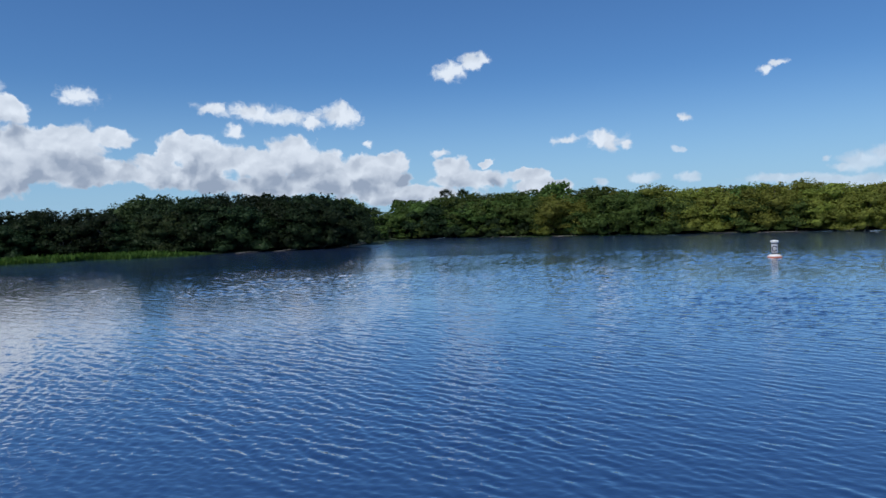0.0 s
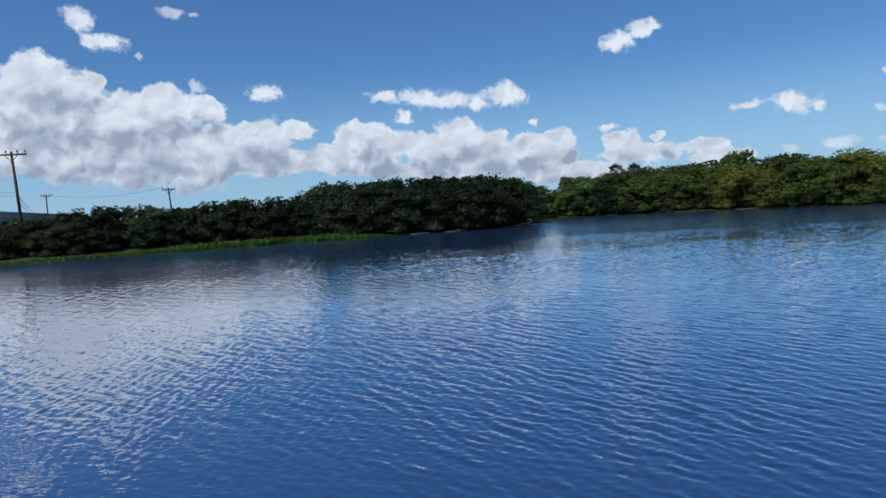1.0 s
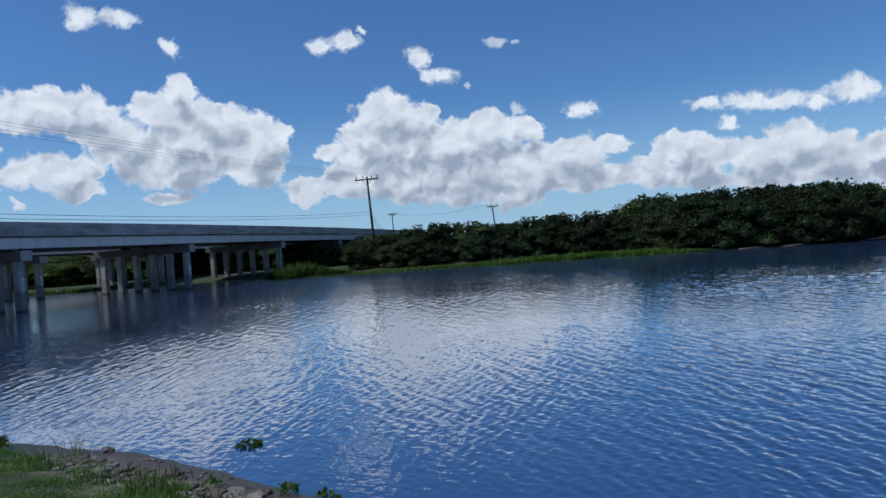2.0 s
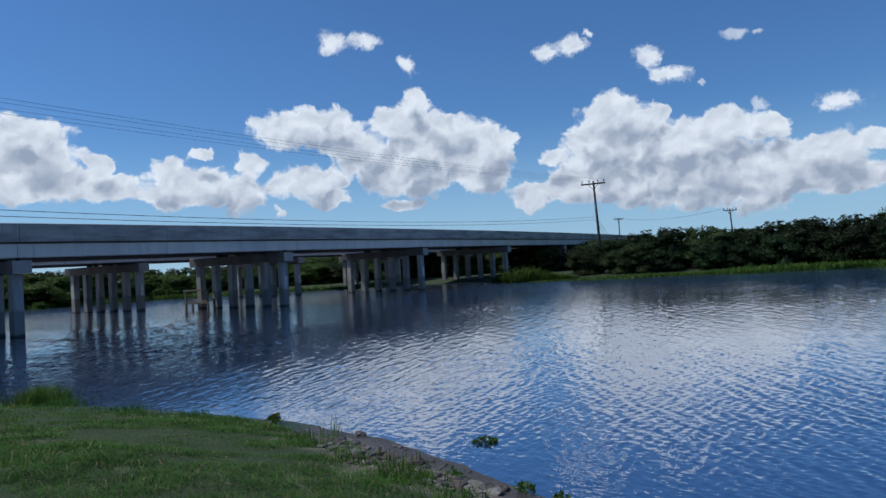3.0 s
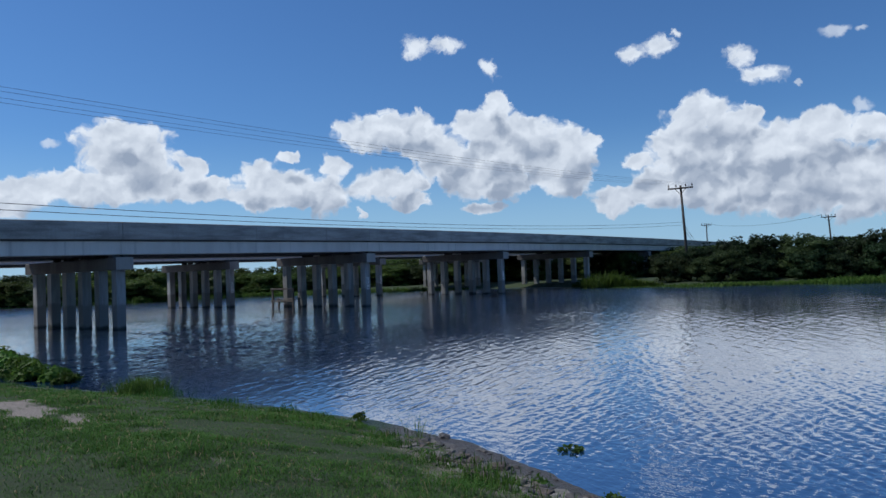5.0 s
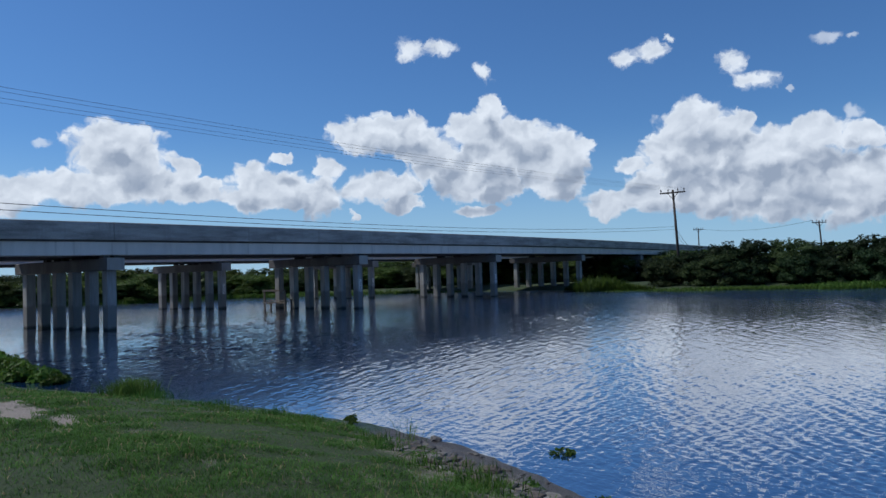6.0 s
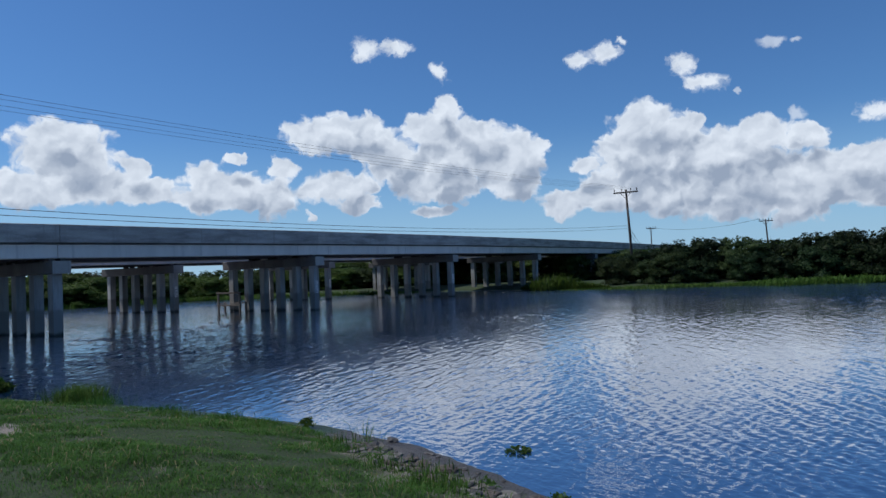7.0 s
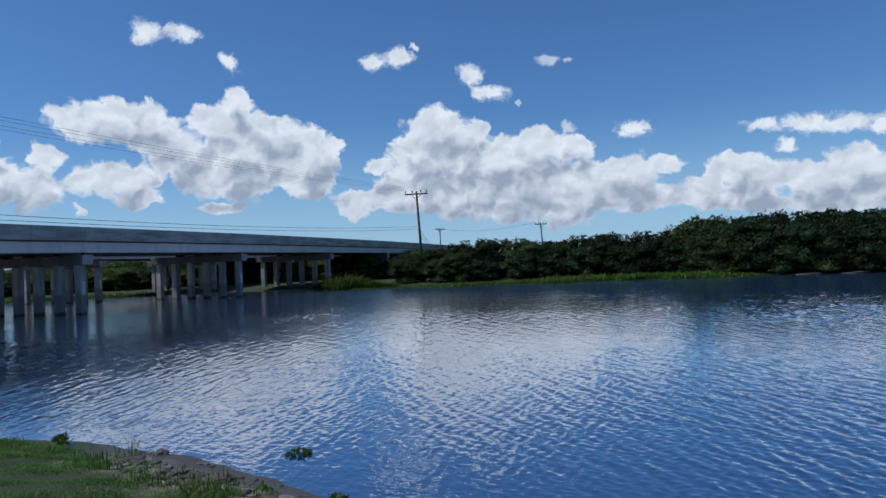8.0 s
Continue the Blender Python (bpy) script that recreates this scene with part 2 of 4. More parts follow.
def ground_material():
    """Turf over sandy soil, bare sand by the water, worn patches of pale dirt."""
    m, n, b = material("turf_and_sand")
    p = place_of(n)
    z = n.add("ShaderNodeSeparateXYZ", {0: p}).outputs[2]
    patch = n.noise(p, 0.9, 5.0, 0.65)
    grain = n.noise(p, 35.0, 4.0, 0.7)
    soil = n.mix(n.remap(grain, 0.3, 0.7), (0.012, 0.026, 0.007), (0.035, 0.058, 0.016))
    bare = n.mix(n.remap(grain, 0.25, 0.75), (0.13, 0.115, 0.1), (0.3, 0.265, 0.235))
    yy = n.add("ShaderNodeSeparateXYZ", {0: p}).outputs[1]
    lawn = n.remap(yy, 20.0, 8.0)
    spots = n.remap(n.noise(n.mapping(p, (0, 0, 0.35), (0.28, 1.0, 1)), 1.6, 5.0, 0.68), 0.59, 0.68)
    away = None
    for cx, cy, sx, sy in WORN_SPOTS:
        one = n.vec("LENGTH", n.vec("MULTIPLY", n.vec("SUBTRACT", p, (cx, cy, 0.0)), (sx, sy, 0)), out=1)
        away = one if away is None else n.math("MINIMUM", away, one)
    xx = n.add("ShaderNodeSeparateXYZ", {0: p}).outputs[0]
    worn = n.remap(n.math("ADD", away, n.math("MULTIPLY", n.math("SUBTRACT", n.noise(n.mapping(p, (0, 0, 0.35), (0.6, 1.6, 1)), 2.2, 5.0, 0.68), 0.5), 2.6)), 1.15, 0.7)
    sandy = n.remap(n.math("ADD", n.math("ADD", n.math("ADD", z, n.remap(xx, -8.6, -10.2, 0.0, 0.2)), n.remap(yy, 8.0, 20.0)), n.math("MULTIPLY", n.math("SUBTRACT", patch, 0.5), 0.16)), 0.2, 0.15)
    wet = n.remap(z, 0.1, 0.015)
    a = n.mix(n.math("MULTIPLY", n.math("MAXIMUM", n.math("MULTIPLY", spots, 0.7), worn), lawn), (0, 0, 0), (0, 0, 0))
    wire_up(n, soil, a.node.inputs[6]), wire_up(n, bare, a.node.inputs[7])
    sand = n.mix(wet, (0, 0, 0), (0.06, 0.052, 0.044))
    wire_up(n, n.mix(n.remap(grain, 0.25, 0.75), (0.1, 0.088, 0.074), (0.22, 0.195, 0.165)), sand.node.inputs[6])
    litter = n.remap(n.noise(p, 9.0, 4.0, 0.7), 0.55, 0.63)
    near_turf = n.math("MULTIPLY", litter, n.remap(z, 0.06, 0.13))
    dirty = n.mix(near_turf, (0, 0, 0), (0.03, 0.026, 0.02))
    wire_up(n, sand, dirty.node.inputs[6])
    c = n.mix(sandy, (0, 0, 0), (0, 0, 0))
    wire_up(n, a, c.node.inputs[6]), wire_up(n, dirty, c.node.inputs[7])
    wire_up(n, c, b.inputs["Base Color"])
    wire_up(n, n.remap(wet, 0, 1, 0.95, 0.3, smooth=False), b.inputs["Roughness"])
    bump(n, b, n.math("ADD", grain, n.math("MULTIPLY", patch, 2.0)), 0.02)
    return m


def leaf_material(name, dark, light, glow=0.3, rough=0.55, per_object=0.35, patch=0.9):
    """Leaves: colour varied leaf by leaf and plant by plant, some light passing through."""
    m, n, b = material(name)
    each = n.add("ShaderNodeNewGeometry").outputs["Random Per Island"]
    p = place_of(n)
    clump = n.noise(p, patch, 4.0, 0.62)
    f = n.math("ADD", n.math("MULTIPLY", each, 0.55), n.math("MULTIPLY", n.remap(clump, 0.3, 0.7), 0.45))
    col = n.mix(f, dark, light)
    col = n.add("ShaderNodeHueSaturation", {"Color": col, "Hue": n.remap(random_of(n), 0, 1, 0.48, 0.515, smooth=False),
                                             "Value": n.remap(random_of(n), 0, 1, 1 - per_object, 1 + per_object, smooth=False)}).outputs[0]
    wire_up(n, col, b.inputs["Base Color"])
    b.inputs["Roughness"].default_value = rough
    b.inputs["Specular IOR Level"].default_value = 0.12
    t = n.add("ShaderNodeBsdfTranslucent", {"Color": col})
    s = n.add("ShaderNodeMixShader", {0: glow, 1: b.outputs[0], 2: t.outputs[0]})
    wire_up(n, s.outputs[0], n.tree.nodes["Material Output"].inputs[0])
    return m


def plain(name, dark, light, scale=6.0, rough=0.8, relief=0.01, metal=0.0):
    m, n, b = material(name)
    p = place_of(n)
    f = n.math("ADD", n.math("MULTIPLY", n.noise(p, scale, 5.0, 0.6), 0.7), n.math("MULTIPLY", n.noise(p, scale * 7, 3.0), 0.3))
    wire_up(n, n.mix(n.remap(f, 0.3, 0.7), dark, light), b.inputs["Base Color"])
    b.inputs["Roughness"].default_value, b.inputs["Metallic"].default_value = rough, metal
    bump(n, b, f, relief)
    return m


def wood_material(name, dark, light):
    m, n, b = material(name)
    p = place_of(n)
    f = n.noise(n.mapping(p, (0, 0, 0), (14, 14, 0.6)), 1.0, 4.0)
    wire_up(n, n.mix(n.remap(f, 0.3, 0.7), dark, light), b.inputs["Base Color"])
    b.inputs["Roughness"].default_value = 0.85
    bump(n, b, f, 0.01)
    return m


WATER = water_material()
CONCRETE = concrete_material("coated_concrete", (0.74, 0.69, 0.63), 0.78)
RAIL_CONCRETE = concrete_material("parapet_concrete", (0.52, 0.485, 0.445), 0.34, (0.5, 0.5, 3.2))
# cap sides take the deck's shade in their tone, the ends a lit tone
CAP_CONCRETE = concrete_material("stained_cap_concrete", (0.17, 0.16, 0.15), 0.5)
LIT_END = concrete_material("coated_cap_end", (0.4, 0.38, 0.35), 0.7)
# inner beams, slab and pads: the shade under the deck is put into the colour
SHADED_CONCRETE = concrete_material("sooty_bare_concrete", (0.12, 0.114, 0.105), 0.5)
PILE = pile_material()
GROUND = ground_material()
GRASS = leaf_material("grass_blades", (0.016, 0.058, 0.009), (0.1, 0.21, 0.042), 0.35, 0.7, 0.0, 2.6)
STRAW = leaf_material("dry_grass", (0.12, 0.11, 0.05), (0.3, 0.27, 0.15), 0.3, 0.7, 0.0)
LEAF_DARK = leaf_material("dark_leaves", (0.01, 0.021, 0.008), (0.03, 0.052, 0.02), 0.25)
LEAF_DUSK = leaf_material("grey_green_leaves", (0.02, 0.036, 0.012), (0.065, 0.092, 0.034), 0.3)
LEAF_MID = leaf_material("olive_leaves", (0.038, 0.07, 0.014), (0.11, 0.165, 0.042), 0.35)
# the sun on the right bank is put into this yellower, brighter leaf colour
LEAF_SUNLIT = leaf_material("yellow_green_leaves", (0.1, 0.13, 0.018), (0.27, 0.3, 0.065), 0.4)
REED = leaf_material("reed_leaves", (0.035, 0.085, 0.012), (0.1, 0.18, 0.035), 0.35)
PALM = leaf_material("palm_fronds", (0.01, 0.018, 0.006), (0.03, 0.045, 0.016), 0.15)
LILY = leaf_material("floating_leaves", (0.03, 0.07, 0.012), (0.1, 0.17, 0.035), 0.3, 0.35)
BARK = plain("grey_bark", (0.05, 0.042, 0.034), (0.14, 0.125, 0.105), 5.0, 0.9, 0.03)
DEAD_WOOD = plain("bleached_wood", (0.12, 0.105, 0.09), (0.3, 0.27, 0.23), 8.0, 0.85, 0.02)
POLE_WOOD = wood_material("dark_pole_wood", (0.025, 0.02, 0.018), (0.07, 0.058, 0.048))
WIRE = plain("dark_cable", (0.02, 0.02, 0.022), (0.035, 0.035, 0.038), 3.0, 0.6, 0.001)
CERAMIC = plain("brown_insulator", (0.04, 0.03, 0.028), (0.08, 0.06, 0.05), 9.0, 0.3, 0.001)
STONE = plain("grey_stone", (0.08, 0.076, 0.07), (0.22, 0.21, 0.195), 7.0, 0.9, 0.03)
BROWN_STONE = plain("brown_rock", (0.04, 0.034, 0.03), (0.15, 0.125, 0.105), 9.0, 0.9, 0.04)
DARK_STONE = plain("dark_wet_stone", (0.025, 0.025, 0.026), (0.09, 0.085, 0.08), 7.0, 0.7, 0.03)
WHITE_PAINT = plain("worn_white_paint", (0.6, 0.58, 0.56), (0.8, 0.79, 0.77), 9.0, 0.5, 0.003)
ORANGE_PAINT = plain("faded_orange_paint", (0.42, 0.13, 0.08), (0.6, 0.24, 0.16), 9.0, 0.5, 0.003)
BLACK_PAINT = plain("black_paint", (0.015, 0.016, 0.03), (0.04, 0.04, 0.07), 9.0, 0.5, 0.003)
TIMBER = wood_material("old_timber", (0.06, 0.05, 0.042), (0.16, 0.14, 0.12))


# ---- building helpers ----
def link_mesh(name, me, mat, parent=None, label=""):
    me.materials.append(mat)
    ob = new(name, me)
    if parent is not None:
        ob.parent = parent
    return tagged(ob, label)


def part(name, bm, mat, parent, label="", smooth=False):
    me = bpy.data.meshes.new(name)
    bm.to_mesh(me)
    bm.free()
    if smooth:
        me.shade_smooth()
    return link_mesh(name, me, mat, parent, label)


def raw(name, verts, faces, mat, parent=None, label="", smooth=False):
    """A mesh from numpy arrays of corners and of faces that all have the same number of corners."""
    verts, faces = np.asarray(verts, np.float32), np.asarray(faces, np.int32)
    me = bpy.data.meshes.new(name)
    me.vertices.add(len(verts))
    me.vertices.foreach_set("co", verts.ravel())
    k = faces.shape[1]
    me.loops.add(faces.size)
    me.loops.foreach_set("vertex_index", faces.ravel())
    me.polygons.add(len(faces))
    me.polygons.foreach_set("loop_start", np.arange(0, faces.size, k, dtype=np.int32))
    me.update(calc_edges=True)
    if smooth:
        me.shade_smooth()
    return link_mesh(name, me, mat, parent, label)


def empty(name, at=(0, 0, 0), turn=0.0, scale=1.0):
    ob = new(name)
    ob.matrix_world = pose(*at, 0, 0, turn) @ Matrix.Scale(scale, 4)
    return ob


def box(lo, hi, bevel=0.0, taper=None):
    bm = bmesh.new()
    bmesh.ops.create_cube(bm, size=1)
    for v in bm.verts:
        v.co = Vector([lo[i] + (v.co[i] + 0.5) * (hi[i] - lo[i]) for i in range(3)])
    if bevel:
        bmesh.ops.bevel(bm, geom=bm.edges[:], offset=bevel, segments=1, affect="EDGES")
    return bm


def profile(points, x0, x1):
    """A section in y and z, drawn out along x."""
    bm = bmesh.new()
    a = [bm.verts.new((x0, y, z)) for y, z in points]
    b = [bm.verts.new((x1, y, z)) for y, z in points]
    n = len(points)
    for i in range(n):
        bm.faces.new((a[i], a[(i + 1) % n], b[(i + 1) % n], b[i]))
    bm.faces.new(a[::-1]), bm.faces.new(b)
    bmesh.ops.recalc_face_normals(bm, faces=bm.faces[:])
    return bm


def tube(bm, points, radii, sides=8):
    """A tapered round stem along points, with closed ends."""
    rings = []
    for i, p in enumerate(points):
        p = Vector(p)
        d = (Vector(points[min(i + 1, len(points) - 1)]) - Vector(points[max(i - 1, 0)])).normalized()
        side = d.orthogonal().normalized()
        over = d.cross(side)
        rings.append([bm.verts.new(p + radii[i] * (math.cos(2 * math.pi * k / sides) * side + math.sin(2 * math.pi * k / sides) * over)) for k in range(sides)])
    for a, b in zip(rings, rings[1:]):
        for k in range(sides):
            # keep rings matched by nearest corner
            bm.faces.new((a[k], a[(k + 1) % sides], b[(k + 1) % sides], b[k]))
    bm.faces.new(rings[0][::-1]), bm.faces.new(rings[-1])
    return bm


def lathe(points, sides=20):
    """A turned body from radius and height pairs."""
    bm = bmesh.new()
    rings = [[bm.verts.new((r * math.cos(2 * math.pi * k / sides), r * math.sin(2 * math.pi * k / sides), z)) for k in range(sides)] for r, z in points]
    for a, b in zip(rings, rings[1:]):
        for k in range(sides):
            bm.faces.new((a[k], a[(k + 1) % sides], b[(k + 1) % sides], b[k]))
    bm.faces.new(rings[0][::-1]), bm.faces.new(rings[-1])
    return bm


def polar(az, d, z=0.0):
    """A place by azimuth to the left of +y, in degrees, and distance."""
    return Vector((-math.sin(radians(az)) * d, math.cos(radians(az)) * d, z))


rng = np.random.default_rng(7)

# ---- ground and water ----
NEAR_SHORE = [(400, -60), (60, -3), (15, 2), (5, 3.2), (0, 3.7), (-3, 3.95), (-5.7, 4.13), (-8.5, 4.02), (-10.3, 3.5), (-12.2, 2.6), (-14.8, 1.05),
              (-17.8, -1.25), (-19.9, -2.6), (-26, -8), (-33, -22), (-40, -60), (-90, -300), (-90, -2600), (2600, -2600), (2600, -60)]
FAR_SHORE = [(-2600, -900), (-260, -160), (-130, -60), (-100, -30), (-90, -10), (-84, 3), (-86, 15), (-80, 22), (-75, 30), (-69, 37), (-62, 40), (-53, 40.5), (-44, 45),
             (-37, 50.5), (-30, 55), (-23.5, 57.5), (-18.6, 59.5), (-12, 61.5), (-7.2, 64), (-6, 68), (-9, 76), (-8, 86), (0, 85), (9, 77.5), (16.5, 71.5), (24, 68), (30, 64.5),
             (36, 60), (50, 52), (90, 35), (260, 10), (2600, 10), (2600, 2600), (-2600, 2600)]


def inside_by(x, y, shore):
    """Metres inside the outline (negative outside), for arrays."""
    x, y = np.asarray(x, float), np.asarray(y, float)
    best, odd = np.full(x.shape, 1e9), np.zeros(x.shape, bool)
    for (ax, ay), (bx, by) in zip(shore, shore[1:] + shore[:1]):
        dx, dy = bx - ax, by - ay
        t = np.clip(((x - ax) * dx + (y - ay) * dy) / (dx * dx + dy * dy), 0, 1)
        best = np.minimum(best, np.hypot(x - ax - t * dx, y - ay - t * dy))
        if dy:
            odd ^= ((ay > y) != (by > y)) & (x < ax + (y - ay) / dy * dx)
    return np.where(odd, best, -best)


def waves(x, y, *terms):
    return sum(a * np.sin(kx * x + ky * y + ph) for a, kx, ky, ph in terms)


def ground_height(x, y):
    wob = waves(x, y, (0.09, 1.9, 0.7, 0.3), (0.08, 4.1, -2.3, 1.0), (0.07, 7.7, 5.1, 2.0), (0.05, 13.1, -4.1, 0.4))
    near = inside_by(x, y, NEAR_SHORE) + wob * 0.22
    far = inside_by(x, y, FAR_SHORE) + wob * 3
    lumps = waves(x, y, (0.012, 3.1, 2.2, 0.5), (0.008, 6.3, -4.4, 1.7), (0.02, 0.9, 1.3, 2.2))
    steep = np.interp(x, [-9.8, -8.2, -6], [0.85, 0.95, 0.95])
    bank = np.interp(np.where(near > 0, near * steep, near), [-40, -6, -2, 0, 0.55, 0.95, 1.6, 3.0, 5.0], [-1.6, -0.7, -0.22, 0, 0.06, 0.15, 0.28, 0.46, 0.6])
    rim = np.interp(far, [-40, -6, -1, 0, 1.5, 5], [-1.6, -0.8, -0.12, 0, 0.2, 0.45])
    return np.maximum(bank, rim) + np.where(np.maximum(near, far) > 0.3, lumps, 0)


def spread(lo, hi, step, far):
    out = list(np.arange(lo, hi, step))
    s, a = step, out[-1]
    while a < far:
        s = min(s * 1.16, 400)
        a += s
        out.append(a)
    s, a = step, out[0]
    while a > -far:
        s = min(s * 1.16, 400)
        a -= s
        out.insert(0, a)
    return np.array(out)


def sheet(name, xs, ys, height, mat):
    gx, gy = np.meshgrid(xs, ys, indexing="ij")
    v = np.stack([gx, gy, height(gx, gy)], -1).reshape(-1, 3)
    i = np.arange(len(xs) * len(ys)).reshape(len(xs), len(ys))
    f = np.stack([i[:-1, :-1], i[1:, :-1], i[1:, 1:], i[:-1, 1:]], -1).reshape(-1, 4)
    return raw(name, v, f, mat, smooth=True)


ground = tagged(sheet("ground", spread(-21, 3, 0.14, 2400), spread(-4, 5, 0.14, 2400), ground_height, GROUND),
                "mown grass bank sloping to a strip of grey sand", "ground", kind="structure")

# wind waves: shortest and longest length, how many, heading and its spread in degrees, slope
TRAINS = [(0.15, 0.27, 48, 38, 18, 0.085), (0.1, 0.16, 48, 45, 34, 0.1), (0.065, 0.1, 40, 62, 46, 0.07), (0.3, 0.7, 22, 46, 24, 0.022)]


def smooth(x, a, b):
    t = np.clip((x - a) / (b - a), 0, 1)
    return t * t * (3 - 2 * t)


def wave_height(x, y, step):
    """Short-crested wind waves, calmer in the shelter of both shores; lengths too short for the mesh are left out."""
    g = np.random.default_rng(17)
    gust = 0.85 + 0.35 * waves(x, y, (0.5, 0.21, 0.33, 0.4), (0.5, -0.13, 0.47, 2.0), (0.4, 0.55, 0.18, 1.1), (0.3, 0.9, -0.7, 0.2))
    out = np.zeros(x.shape)
    for lo, hi, count, heading, fan, slope in TRAINS:
        for _ in range(count):
            lam = lo * (hi / lo) ** g.random()
            a = radians(heading + fan * g.normal())
            amp = slope * math.sqrt(2 / count) * lam / (2 * math.pi)
            k = 2 * math.pi / lam
            ph = g.uniform(0, 2 * math.pi)
            w = np.clip((lam / step - 0.8) / 0.8, 0, 1)
            out += w * amp * np.sin(k * (math.cos(a) * x + math.sin(a) * y) + ph)
    near = -inside_by(x, y, NEAR_SHORE)
    calm = 0.22 + 0.78 * smooth(near / np.interp(x, [-15, -10, -6, 4], [1.0, 1.6, 3.2, 3.2]), 0.05, 1.0)
    lee = 0.45 + 0.55 * smooth(-inside_by(x, y, FAR_SHORE), 1.0, 12.0)
    # farther out only the longer waves are drawn: they take over the slope of the short ones
    return out * (1 + 2.0 * np.clip((step - 0.06) / 0.12, 0, 1)) * np.clip(gust, 0.45, 1.3) * calm * lee


def lake(name, mat):
    """One round sheet of water about the bank: rings that widen outwards, fine where the lake lies open."""
    rr = [2.6]
    while rr[-1] < 112:
        rr.append(rr[-1] + max(0.03, 0.0046 * rr[-1] if rr[-1] < 42 else 0.012 * rr[-1]))
    fine_rings = len(rr)
    while rr[-1] < 3400:
        rr.append(rr[-1] * 1.12)
    rr = np.array(rr)
    az = np.radians(np.concatenate([np.linspace(-35, 101, 740), np.linspace(101, 325, 46)[1:-1]]))
    R, A = np.meshgrid(rr, az, indexing="ij")
    x, y = -np.sin(A) * R, np.cos(A) * R
    z = np.zeros(x.shape)
    c = slice(0, 740)
    f = slice(0, fine_rings)
    step = np.maximum(np.gradient(rr)[f, None], R[f, c] * math.radians(136 / 739))
    fade = 1 - smooth(R[f, c], 85, 108)
    edge = smooth(np.arange(740), 0, 14) * (1 - smooth(np.arange(740), 725, 739))
    z[f, c] = wave_height(x[f, c], y[f, c], step) * fade * edge
    v = np.stack([x, y, z], -1).reshape(-1, 3)
    i = np.arange(len(v)).reshape(x.shape)
    n = np.roll(i, -1, axis=1)
    faces = np.stack([i[:-1], i[1:], n[1:], n[:-1]], -1).reshape(-1, 4)
    return raw(name, v, faces[:, ::-1], mat, smooth=True)


water = tagged(lake("water", WATER), "deep blue rippled lake water reflecting the sky", "water", kind="structure")

# ---- the two road bridges ----
U, N = Vector((-0.4652, 0.8852, 0)), Vector((-0.8852, -0.4652, 0))
FOOT = (-37.3, 0.343, 0)
SPAN, PILE_GAP, PILE_HALF, SKEW = 17.03, 1.483, 0.23, 0.052
WIDE = 5 * PILE_GAP


def rail_top(s):
    return 5.29 - 0.000085 * (s - 48) ** 2


